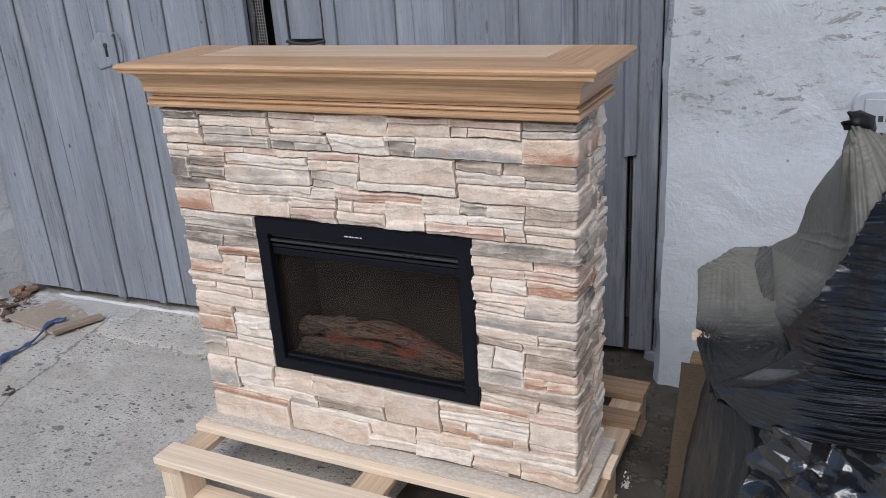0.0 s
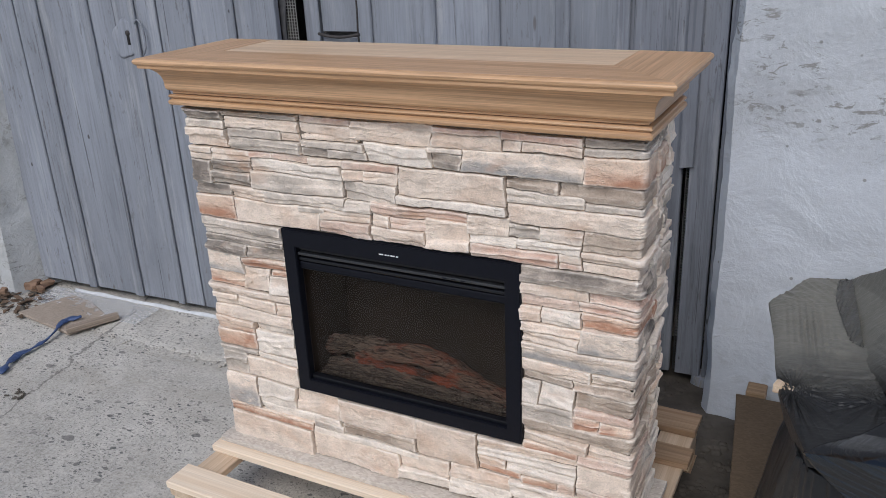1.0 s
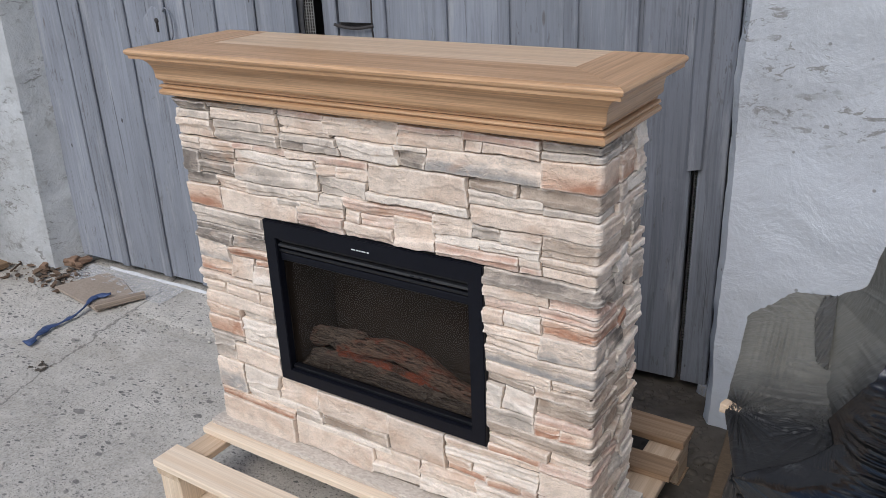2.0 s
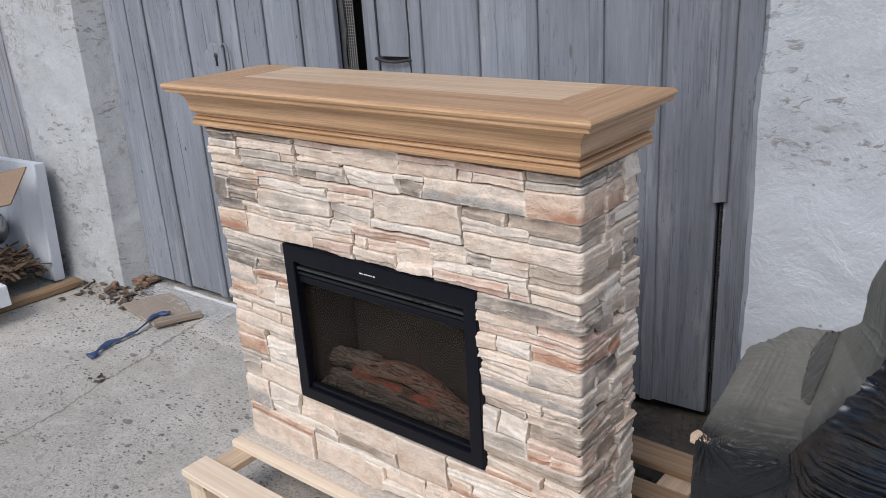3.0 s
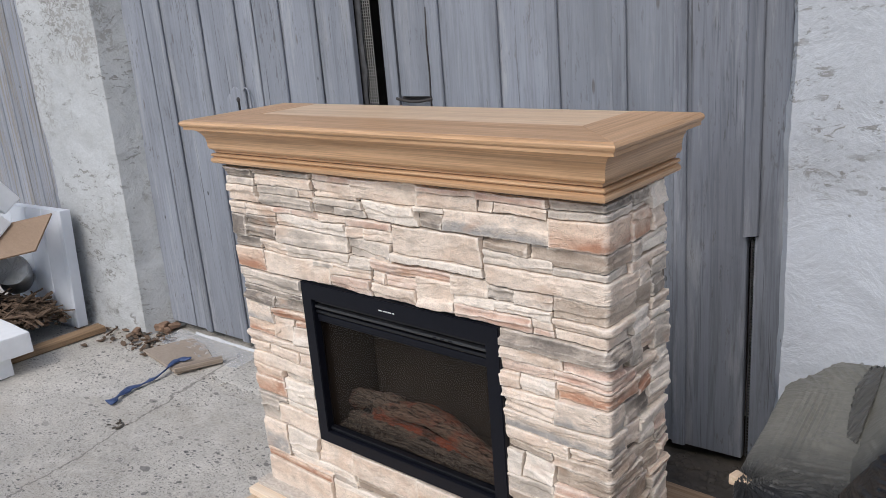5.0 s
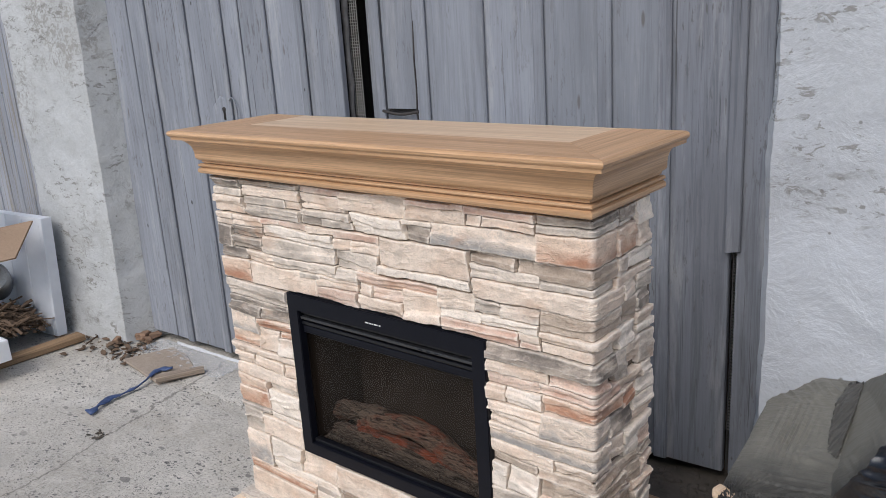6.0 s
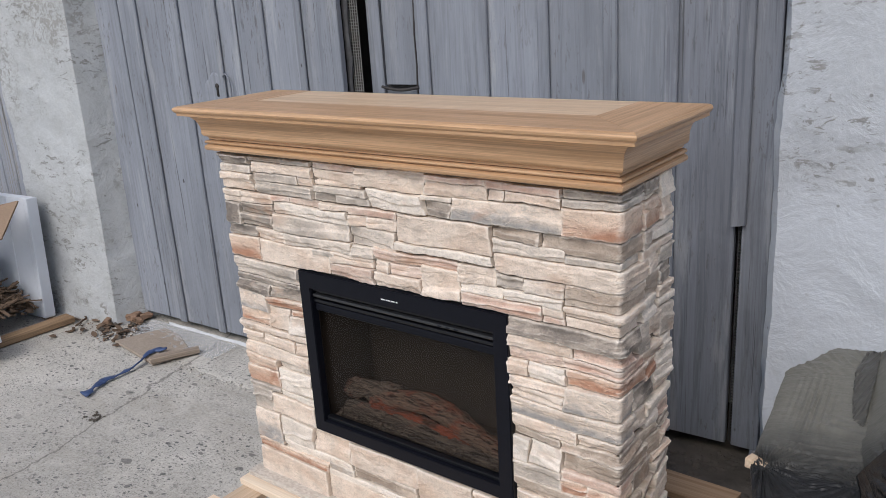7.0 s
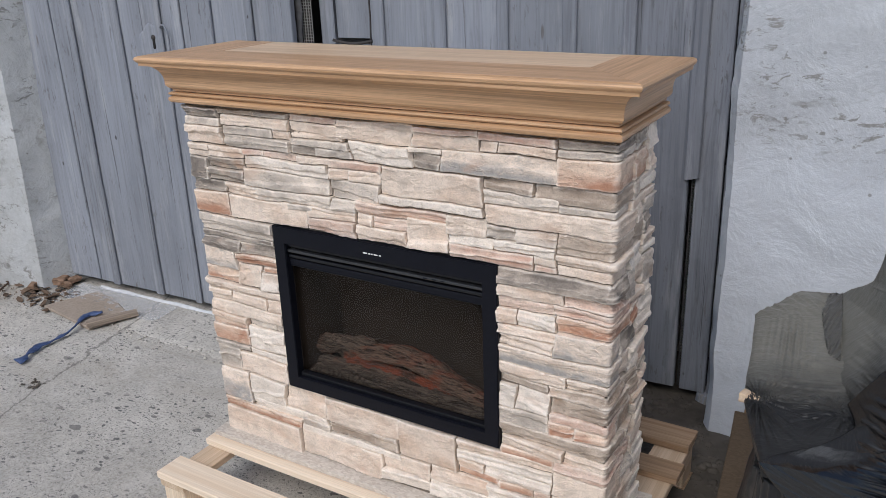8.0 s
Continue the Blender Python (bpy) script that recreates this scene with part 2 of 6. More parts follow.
def limewash(name, pale, grey, flakes, scars, coat=None):
    """Rough lime-washed plaster: brushed coats, scars where the wash has scaled off, short trowel scuffs and pits."""
    n = Nodes(name, rough=0.93, spec=0.2)
    v = n.coords()
    cloud = n.noise(v, 1.7, 5, 0.6)
    mid = n.noise(v, 7.0, 5, 0.65, 0.4)
    fine = n.noise(v, 70, 5, 0.7)
    c = n.mix(n.ramp(cloud, (0.35, 0.0), (0.65, 1.0)), pale, tuple(0.88 * k for k in pale))
    c = n.mix(n.math("MULTIPLY", n.ramp(mid, (0.45, 0.0), (0.7, 1.0)), 0.35), c, grey)
    c = n.mix(0.35, c, n.ramp(fine, (0.34, 0.78), (0.60, 1.06)), "MULTIPLY")
    # scaled-off coats: hard-edged islands with a lip
    where = n.noise(n.coords((1, 1, 0.8)), 2.4, 5, 0.72)
    crust = n.noise(n.coords((30, 30, 34)), 1.0, 7, 0.75, 0.9)
    bare = n.math("MULTIPLY", n.ramp(crust, (0.50, 0.0), (0.515, 1.0)), n.ramp(where, (flakes, 0.0), (flakes + 0.09, 1.0)))
    c = n.mix(n.math("MULTIPLY", bare, 0.72), c, n.mix(fine, (0.19, 0.182, 0.162), (0.36, 0.35, 0.325)))
    # short level scuffs, in drifts
    drift = n.noise(n.coords((1, 1, 1.3), turn=(0.4, 0.2, 0.9)), 3.4, 4, 0.65)
    scuff = n.noise(n.coords((15, 15, 36), turn=(0.0, 0.16, 0.0)), 1.0, 7, 0.75, 0.8)
    scar = n.math("MULTIPLY", n.ramp(scuff, (0.545, 0.0), (0.575, 1.0)), n.ramp(drift, (scars, 0.0), (scars + 0.10, 1.0)))
    c = n.mix(n.math("MULTIPLY", scar, 0.85), c, n.mix(fine, (0.13, 0.125, 0.115), (0.33, 0.32, 0.30)))
    if coat:
        # a newer, smoother coat brushed over the lower wall, up to a ragged line
        rise = n.math("ADD", n.split(v)[2], n.math("MULTIPLY", n.math("SUBTRACT", n.noise(v, 3.0, 5, 0.6), 0.5), 0.7))
        c = n.mix(n.math("MULTIPLY", n.ramp(rise, (0.80, 1.0), (1.0, 0.0)), 0.75), c, coat)
    pits = n.voronoi(v, 21)
    pick = n.split(n.voronoi(v, 21, out="Color"))[0]
    pit = n.math("MULTIPLY", n.ramp(pits, (0.07, 1.0), (0.12, 0.0)), n.ramp(pick, (0.80, 0.0), (0.84, 1.0)))
    c = n.mix(n.math("MULTIPLY", pit, 0.75), c, (0.20, 0.195, 0.185))
    brush = n.noise(n.coords((26, 26, 26), turn=(0.2, 0.4, 0.3)), 1.0, 5, 0.65, 0.5)
    return n.done(c, (mid, 0.6, 0.020), (bare, -0.9, 0.010), (scar, -0.9, 0.008), (pit, -0.8, 0.004), (brush, 0.35, 0.005), (fine, 0.45, 0.003))


LIME = limewash("limewash", (0.495, 0.513, 0.538), (0.41, 0.425, 0.447), 0.62, 0.44, (0.565, 0.595, 0.64))
LIME_WORN = limewash("limewash_worn", (0.515, 0.528, 0.530), (0.345, 0.345, 0.33), 0.49, 0.46)


def old_concrete():
    n = Nodes("old_concrete", rough=0.92, spec=0.25)
    v = n.coords()
    broad = n.noise(v, 1.1, 5, 0.6)
    mid = n.noise(v, 6, 5, 0.65)
    fine = n.noise(v, 120, 5, 0.75)
    c = n.mix(n.ramp(broad, (0.34, 0.0), (0.66, 1.0)), (0.45, 0.422, 0.375), (0.575, 0.545, 0.495))
    c = n.mix(0.5, c, n.ramp(mid, (0.3, 0.70), (0.68, 1.05)), "MULTIPLY")
    c = n.mix(0.7, c, n.ramp(fine, (0.34, 0.58), (0.60, 1.16)), "MULTIPLY")
    # trowel bands, earth trodden in, and paler bald patches
    band = n.noise(n.coords((1.4, 5.5, 1.0), turn=(0, 0, 0.45)), 1.0, 5, 0.62, 0.8)
    c = n.mix(n.ramp(band, (0.52, 0.0), (0.66, 0.55)), c, (0.40, 0.365, 0.315))
    c = n.mix(n.ramp(n.noise(v, 3.1, 6, 0.68, 0.5), (0.55, 0.0), (0.68, 0.5)), c, (0.64, 0.615, 0.57))
    # exposed aggregate: dark and pale pebbles, in drifts
    warped = n.t.nodes.new("ShaderNodeVectorMath")
    warped.operation = "ADD"
    wob = n.t.nodes.new("ShaderNodeTexNoise")
    wob.inputs["Scale"].default_value = 30
    scaled = n.t.nodes.new("ShaderNodeVectorMath")
    scaled.operation = "SCALE"
    scaled.inputs["Scale"].default_value = 0.034
    n.link(v, wob.inputs["Vector"])
    n.link(wob.outputs["Color"], scaled.inputs[0])
    n.link(n.coords((1.0, 1.7, 1.0), turn=(0, 0, 0.5)), warped.inputs[0])
    n.link(scaled.outputs[0], warped.inputs[1])
    drift = n.noise(v, 2.2, 4, 0.6)
    stones = None
    for size, low, share in ((11, 0.25, 0.79), (22, 0.31, 0.75), (44, 0.34, 0.66), (90, 0.36, 0.59), (170, 0.38, 0.55)):
        d = n.voronoi(warped.outputs[0], size)
        pick = n.split(n.voronoi(warped.outputs[0], size, out="Color"))[0]
        on = n.math("MULTIPLY", n.ramp(d, (low - 0.02, 1.0), (low + 0.03, 0.0)), n.ramp(pick, (share + 0.16, 0.0), (share + 0.18, 1.0)))
        on = n.math("MULTIPLY", on, n.ramp(drift, (0.36, 0.12), (0.54, 1.0)))
        shade = n.ramp(pick, (0.74, (0.07, 0.07, 0.072)), (0.92, (0.115, 0.113, 0.11)), (1.0, (0.20, 0.188, 0.175)))
        c = n.mix(n.math("MULTIPLY", on, 0.9 if size < 60 else 0.7), c, shade)
        stones = on if stones is None else n.math("MAXIMUM", stones, on)
    # one long wandering crack, and a fainter pale trowel line
    x, y, _ = n.split(v)
    wander = n.math("MULTIPLY", n.math("SUBTRACT", n.noise(v, 5, 5, 0.7), 0.5), 0.16)
    line = n.math("ADD", n.math("ADD", x, n.math("MULTIPLY", y, 0.235)), wander)
    off = n.math("ABSOLUTE", n.math("ADD", line, 1.545))
    crack = n.ramp(off, (0.002, 1.0), (0.008, 0.0))
    c = n.mix(n.math("MULTIPLY", crack, 0.7), c, (0.12, 0.11, 0.10))
    return n.done(c, (mid, 0.35, 0.02), (fine, 0.5, 0.003), (stones, 0.25, 0.003), (crack, -0.6, 0.006))


CONCRETE = old_concrete()


def plain(name, color, rough=0.5, spec=0.5, metal=0.0, grain=60, depth=0.0005, mottled=0.15):
    n = Nodes(name, rough=rough, spec=spec, metal=metal)
    v = n.coords()
    f = n.noise(v, grain, 4, 0.65)
    m = n.noise(v, grain * 0.12, 4, 0.6)
    c = n.mix(n.ramp(m, (0.3, 0.0), (0.7, 1.0)), tuple((1 - mottled) * k for k in color), tuple((1 + mottled) * k for k in color))
    return n.done(c, (f, 0.3, depth))


BLACK_METAL = plain("black_powder_coat", (0.005, 0.0058, 0.010), 0.45, 0.2, grain=900, depth=0.0002)
BLACK_GLOSS = plain("black_gloss_trim", (0.006, 0.0065, 0.009), 0.3, 0.45)
LOUVRE = plain("satin_louvre", (0.03, 0.031, 0.034), 0.28, 0.6)
FIREBOX = plain("firebox_lining", (0.054, 0.041, 0.034), 0.85, 0.2, grain=30)
PRINT = plain("pale_print", (0.75, 0.75, 0.76), 0.5)
FOAM = plain("white_polystyrene", (0.80, 0.81, 0.82), 0.75, 0.3, grain=260, depth=0.0012, mottled=0.03)
WHITE_PAINT = plain("white_gloss_paint", (0.66, 0.69, 0.74), 0.5, 0.4, grain=30, depth=0.002, mottled=0.08)
ROPE_BLUE = plain("blue_strap", (0.045, 0.075, 0.17), 0.55, 0.4, grain=400, depth=0.001, mottled=0.4)
CORE = plain("cladding_backing", (0.20, 0.165, 0.135), 0.95, 0.1)
DIRT = plain("dry_soil", (0.095, 0.083, 0.070), 0.98, 0.1, grain=50, depth=0.01, mottled=0.4)
LITTER = plain("dry_bark", (0.135, 0.095, 0.068), 0.95, 0.1, grain=60, depth=0.003, mottled=0.5)
# near-black stand-in for deep shade: shed interior and keyhole
SHADE_BLACK = plain("shade_black", (0.03, 0.028, 0.027), 0.95, 0.1)
RUST_IRON = plain("dark_iron", (0.045, 0.04, 0.038), 0.7, 0.4, grain=90)
TAPE = plain("white_mesh_tape", (0.58, 0.59, 0.60), 0.6, 0.4, grain=300, mottled=0.12)
PAPER = plain("crumpled_paper", (0.74, 0.73, 0.70), 0.85, 0.2, mottled=0.06)
CABLE = plain("black_cable", (0.015, 0.015, 0.015), 0.5)
RED = plain("red_plastic", (0.50, 0.025, 0.015), 0.4)
SIGN = plain("grey_sign_enamel", (0.40, 0.42, 0.45), 0.5, 0.4, mottled=0.08)
NETTING = plain("grey_netting", (0.22, 0.22, 0.21), 0.8)
# the same netting, darkened to hold the shade of the right gate gap
NETTING_SHADED = plain("shaded_netting", (0.05, 0.05, 0.05), 0.8)


def duct_metal():
    n = Nodes("dull_aluminium", rough=0.42, metal=0.8)
    return n.done(n.mix(n.noise(n.coords(), 22, 5), (0.28, 0.285, 0.29), (0.55, 0.55, 0.55)), (n.noise(n.coords(), 60, 4), 0.3, 0.003))


DUCT = duct_metal()


def stretch_film(name, base, rough, spec=0.5, pulled=(30, 30, 30), fine=0.25, thin=None):
    """Stretch film: dark and shiny, with fine pull marks; thin single layers show a dusty grey, many layers black."""
    n = Nodes(name, rough=rough, spec=spec)
    v = n.coords()
    pull = n.noise(n.coords(pulled), 1.0, 4, 0.6, 0.6)
    tiny = n.noise(v, 150, 4, 0.7)
    c, gloss = base, None
    if thin:
        x, y, _ = n.split(v)
        wander = n.math("MULTIPLY", n.math("SUBTRACT", n.noise(v, 9, 4, 0.6), 0.5), 0.5)
        layers = n.math("ADD", n.math("ADD", n.math("MULTIPLY", y, 2.1), wander), 0.52)
        c = n.mix(n.ramp(layers, (0.32, 0.0), (0.72, 1.0)), base, thin)
        gloss = n.ramp(layers, (0.32, 0.42), (0.72, rough))
        c = n.mix(0.5, c, n.ramp(n.noise(v, 60, 5, 0.7), (0.35, 0.7), (0.65, 1.15)), "MULTIPLY")
    if spec > 0.9:
        n.b.inputs["IOR"].default_value = 1.52
    return n.done(c, (pull, fine, 0.004), (tiny, 0.10, 0.001), rough=gloss)


FILM = stretch_film("black_stretch_film", (0.0035, 0.0035, 0.004), 0.17, 0.95, (5, 5, 120), 0.60)
FILM_OLIVE = stretch_film("grey_stretch_film", (0.018, 0.018, 0.018), 0.46, 0.36, (9, 75, 30), 0.55, (0.185, 0.178, 0.152))
FILM_GREY = stretch_film("dull_grey_film", (0.020, 0.021, 0.022), 0.38, 0.28, (60, 60, 6), 0.2)
FILM_DARK = stretch_film("dark_olive_film", (0.072, 0.069, 0.060), 0.33, 0.5, (10, 70, 30), 0.5)
FILM_KNOT = stretch_film("twisted_black_film", (0.006, 0.006, 0.006), 0.45, 0.3, (60, 60, 60), 0.5)
FILM_CLEAR = stretch_film("crumpled_dark_film", (0.010, 0.011, 0.013), 0.20, 1.0, (22, 22, 22), 0.9)


def charred_log(name, bark_pale, ember, glow):
    """Painted resin bark; ember is the share of red in its cracks, which glow faintly from below."""
    n = Nodes(name, rough=0.85, spec=0.25)
    bark = n.noise(n.coords((14, 150, 150)), 1.0, 5, 0.7, 1.2)
    broad = n.noise(n.coords((14, 26, 26)), 1.0, 4, 0.6, 0.8)
    c = n.mix(n.ramp(bark, (0.38, 0.0), (0.60, 1.0)), (0.028, 0.022, 0.019), bark_pale)
    red = n.math("MULTIPLY", n.ramp(broad, (0.62 - ember, 0.0), (0.80 - ember, 1.0)), n.ramp(bark, (0.36, 0.2), (0.54, 1.0)))
    c = n.mix(n.math("MULTIPLY", red, 0.85), c, (0.27, 0.085, 0.05))
    n.b.inputs["Emission Color"].default_value = (1.0, 0.17, 0.05, 1)
    n.link(n.math("MULTIPLY", red, glow), n.b.inputs["Emission Strength"])
    return n.done(c, (bark, 1.0, 0.012))


LOG = charred_log("resin_log", (0.27, 0.205, 0.165), 0.05, 0.06 * GLOW)
LOG_RED = charred_log("resin_log_reddened", (0.31, 0.205, 0.155), 0.17, 0.16 * GLOW)
COALS = charred_log("glowing_coals", (0.18, 0.09, 0.065), 0.24, 0.40 * GLOW)
CHAR = charred_log("charred_bed", (0.20, 0.155, 0.128), -0.02, 0.0)


def pane_glass():
    """Smoked glass: tinted and clear through, with a faint gloss on both faces."""
    n = Nodes("smoked_glass")
    clear = n.t.nodes.new("ShaderNodeBsdfTransparent")
    clear.inputs["Color"].default_value = (0.80, 0.785, 0.76, 1)
    shine = n.t.nodes.new("ShaderNodeBsdfGlossy")
    shine.inputs["Roughness"].default_value = 0.02
    both = n.t.nodes.new("ShaderNodeMixShader")
    both.inputs[0].default_value = 0.022
    n.link(clear.outputs[0], both.inputs[1])
    n.link(shine.outputs[0], both.inputs[2])
    n.link(both.outputs[0], n.t.nodes["Material Output"].inputs["Surface"])
    n.t.nodes.remove(n.b)
    return n.mat


GLASS = pane_glass()


# ---- mesh helpers ----
def finish(name, verts, faces, material, parent=None, label="", smooth=True, place=None):
    """One mesh object from plain vertices and faces."""
    me = bpy.data.meshes.new(name)
    me.from_pydata([tuple(v) for v in verts], [], faces)
    me.materials.append(material)
    if smooth:
        me.polygons.foreach_set("use_smooth", [True] * len(me.polygons))
    me.update()
    ob = new(name, me)
    if parent:
        ob.parent = parent
    if place is not None:
        ob.matrix_basis = place
    if label:
        ob["label"] = label
    return ob


def part(name, bm, material, parent=None, label="", smooth=False, place=None):
    """Links a bmesh as one mesh object, under a thing where one is given."""
    bmesh.ops.recalc_face_normals(bm, faces=bm.faces)
    me = bpy.data.meshes.new(name)
    bm.to_mesh(me)
    bm.free()
    me.materials.append(material)
    if smooth:
        me.polygons.foreach_set("use_smooth", [True] * len(me.polygons))
    ob = new(name, me)
    if parent:
        ob.parent = parent
    if place is not None:
        ob.matrix_basis = place
    if label:
        ob["label"] = label
    return ob


def thing(name, place, label, category, group="", kind=""):
    return_ob = new(name)
    return_ob.matrix_basis = place
    return tagged(return_ob, label, category, group, kind)


def box(x0, x1, y0, y1, z0, z1, bevel=0.003, steps=1):
    bm = bmesh.new()
    bmesh.ops.create_cube(bm, size=1.0)
    for v in bm.verts:
        v.co = Vector(((x0 + x1) / 2 + v.co.x * (x1 - x0), (y0 + y1) / 2 + v.co.y * (y1 - y0), (z0 + z1) / 2 + v.co.z * (z1 - z0)))
    if bevel:
        bmesh.ops.bevel(bm, geom=bm.edges[:], offset=bevel, segments=steps, affect="EDGES", profile=0.6)
    return bm


def loft(rings, closed=True, caps=True):
    """Vertices and faces through rings of points, each of the same count."""
    n = len(rings[0])
    verts = [p for ring in rings for p in ring]
    faces = []
    for i in range(len(rings) - 1):
        for j in range(n if closed else n - 1):
            a, b = i * n + j, i * n + (j + 1) % n
            faces.append((a, b, b + n, a + n))
    if caps and closed:
        faces.append(tuple(range(n - 1, -1, -1)))
        faces.append(tuple(range((len(rings) - 1) * n, len(rings) * n)))
    return verts, faces


def plank(length, width, thick, axis="z", seed=0.0, wob=0.002, edge=0.003, step=0.12, ragged=0.0):
    """A board with eased, slightly wavering edges. It starts at 0 along its axis, spans width and thickness from 0."""
    n = max(2, int(length / step) + 1)
    rings = []
    for i in range(n + 1):
        s = length * i / n
        k = []
        for a, b in ((edge, 0), (width - edge, 0), (width, edge), (width, thick - edge), (width - edge, thick), (edge, thick), (0, thick - edge), (0, edge)):
            q = noise.noise(Vector((seed * 7.1, s * 3.0, (a > width / 2) * 9.0))) * wob
            r = noise.noise(Vector((seed * 3.7 + 5, s * 2.0, 1.5))) * wob * 0.6
            end = 0.0
            if ragged and i in (0, n):
                end = noise.noise(Vector((a * 60, b * 60, seed))) * ragged
            k.append({"z": (a + q, b + r, s + end), "x": (s + end, a + q, b + r), "y": (a + q, s + end, b + r)}[axis])
        rings.append(k)
    return loft(rings)


def tube(points, radius, sides=8):
    """Vertices and faces of a round cord through points."""
    pts = [Vector(p) for p in points]
    rings = []
    for i, p in enumerate(pts):
        d = (pts[min(i + 1, len(pts) - 1)] - pts[max(i - 1, 0)]).normalized()
        u = d.cross(Vector((0, 0, 1)) if abs(d.z) < 0.9 else Vector((1, 0, 0))).normalized()
        w = d.cross(u)
        r = radius(i / (len(pts) - 1)) if callable(radius) else radius
        rings.append([p + u * math.cos(a) * r + w * math.sin(a) * r for a in (2 * math.pi * k / sides for k in range(sides))])
    return loft(rings)


def glide(points, s, slack=0.45):
    """A place along a row of points, s from 0 to 1, pulled taut between them."""
    k = min(len(points) - 2, int(s * (len(points) - 1)))
    f = s * (len(points) - 1) - k
    p1, p2 = points[k], points[k + 1]
    p0, p3 = points[max(k - 1, 0)], points[min(k + 2, len(points) - 1)]
    round_way = p1 + 0.5 * f * (p2 - p0 + f * (2 * p0 - 5 * p1 + 4 * p2 - p3 + f * (3 * (p1 - p2) + p3 - p0)))
    return p1.lerp(p2, f).lerp(round_way, slack)


def bumpy(p, scale, depth, seed=0.0):
    return noise.fractal(Vector(p) * scale + Vector((seed, seed * 1.7, -seed)), 0.9, 2.1, 5) * depth


# ---- the setting ----
def ground_sheet():
    """One sheet to the horizon, finer near the fireplace, with a slight unevenness."""
    near = list(np.arange(-4.0, 3.01, 0.07))
    xs = [-600, -60, -15, -7] + near + [6, 15, 60, 600]
    ys = [-600, -60, -15, -6] + list(np.arange(-3.0, 1.3, 0.07)) + [1.6, 3, 8, 60, 600]
    verts = []
    for y in ys:
        for x in xs:
            z = bumpy((x, y, 0), 1.3, 0.008) if abs(x) < 5 and abs(y) < 4 else 0.0
            verts.append((x, y, z - 0.004))
    n = len(xs)
    faces = [(j * n + i, j * n + i + 1, (j + 1) * n + i + 1, (j + 1) * n + i) for j in range(len(ys) - 1) for i in range(n - 1)]
    return tagged(finish("ground", verts, faces, CONCRETE), "old grey concrete yard with exposed pebbles and cracks", "ground", kind="structure")


ground_sheet()


def rough_pier(name, outline, height, material, label, seed, depth=0.012, step=0.026, foot=0.03, lean=0.0):
    """A lime-washed masonry mass over an outline of corners, with a rough skin and a slightly spread foot."""
    pts = []
    for (a, b), fine in outline:
        pts.append((Vector((a, b, 0)), fine))
    ring = []
    for (p, fine), (q, _) in zip(pts, pts[1:] + pts[:1]):
        n = max(1, int((q - p).length / step)) if fine else 1
        ring += [p.lerp(q, i / n) for i in range(n)]
    m = len(ring)
    normals = []
    for i in range(m):
        d = (ring[(i + 1) % m] - ring[i - 1]).normalized()
        normals.append(Vector((d.y, -d.x, 0)))
    rings = []
    z = -0.02
    zs = []
    while z < 1.75:
        zs.append(z)
        z += step
    for z in zs + [2.2, height]:
        row = []
        for p, d in zip(ring, normals):
            q = p + Vector((0, 0, z))
            out = bumpy(q, 3.2, depth, seed) + bumpy(q, 13, depth * 0.35, seed + 4) + foot * max(0.0, 1 - z / 0.35) ** 2
            row.append(q + d * out + Vector((lean * z, 0, 0)))
        rings.append(row)
    v, f = loft(rings)
    ob = finish(name, v, f, material)
    ob.data.set_sharp_from_angle(angle=radians(32))
    return tagged(ob, label, "wall", kind="structure")


rough_pier("wall_east", [((0.557, 1.2), 0), ((0.555, 0.87), 1), ((0.575, 0.838), 1), ((2.6, 0.962), 0), ((6.0, 1.17), 0), ((6.0, 1.6), 0), ((0.557, 1.6), 0)],
           3.2, LIME, "rough lime-washed masonry wall, scuffed and flaking", 3.0, foot=0.012)
rough_pier("wall_west", [((-2.99, 1.2), 0), ((-2.975, 0.60), 1), ((-2.955, 0.585), 1), ((-2.362, 0.630), 1), ((-2.315, 0.795), 1), ((-2.315, 1.2), 0)],
           3.2, LIME_WORN, "lime-washed masonry pier between two gates, badly flaking", 8.0, depth=0.015, foot=0.022, lean=0.033)


def closing_wall(name, x0, x1, y0, y1, z0, z1, label, material):
    return tagged(part(name, box(x0, x1, y0, y1, z0, z1, 0), material), label, "wall", kind="structure")


closing_wall("wall_lintel", -2.4, 0.7, 0.80, 1.18, 2.45, 3.2, "lime-washed masonry above the gate", LIME)
closing_wall("wall_upper_west", -6.0, -2.905, 0.72, 1.15, 2.3, 3.2, "lime-washed masonry above the far gate", LIME_WORN)
# added shed walls and ceiling; their near-black colour holds the shade behind gate gaps
closing_wall("wall_back", -6.0, 6.0, 4.0, 4.2, 0.0, 3.2, "added near-black back wall closing the shed", SHADE_BLACK)
closing_wall("wall_inner_east", 5.7, 5.9, 1.62, 3.99, 0.0, 3.2, "added near-black side wall closing the shed", SHADE_BLACK)
closing_wall("wall_inner_west", -5.9, -5.7, 1.2, 3.99, 0.0, 3.2, "added near-black side wall closing the shed", SHADE_BLACK)
tagged(part("ceiling", box(-6.0, 6.0, 0.9, 4.2, 3.21, 3.35, 0), SHADE_BLACK), "added near-black ceiling closing the shed", "ceiling", kind="structure")


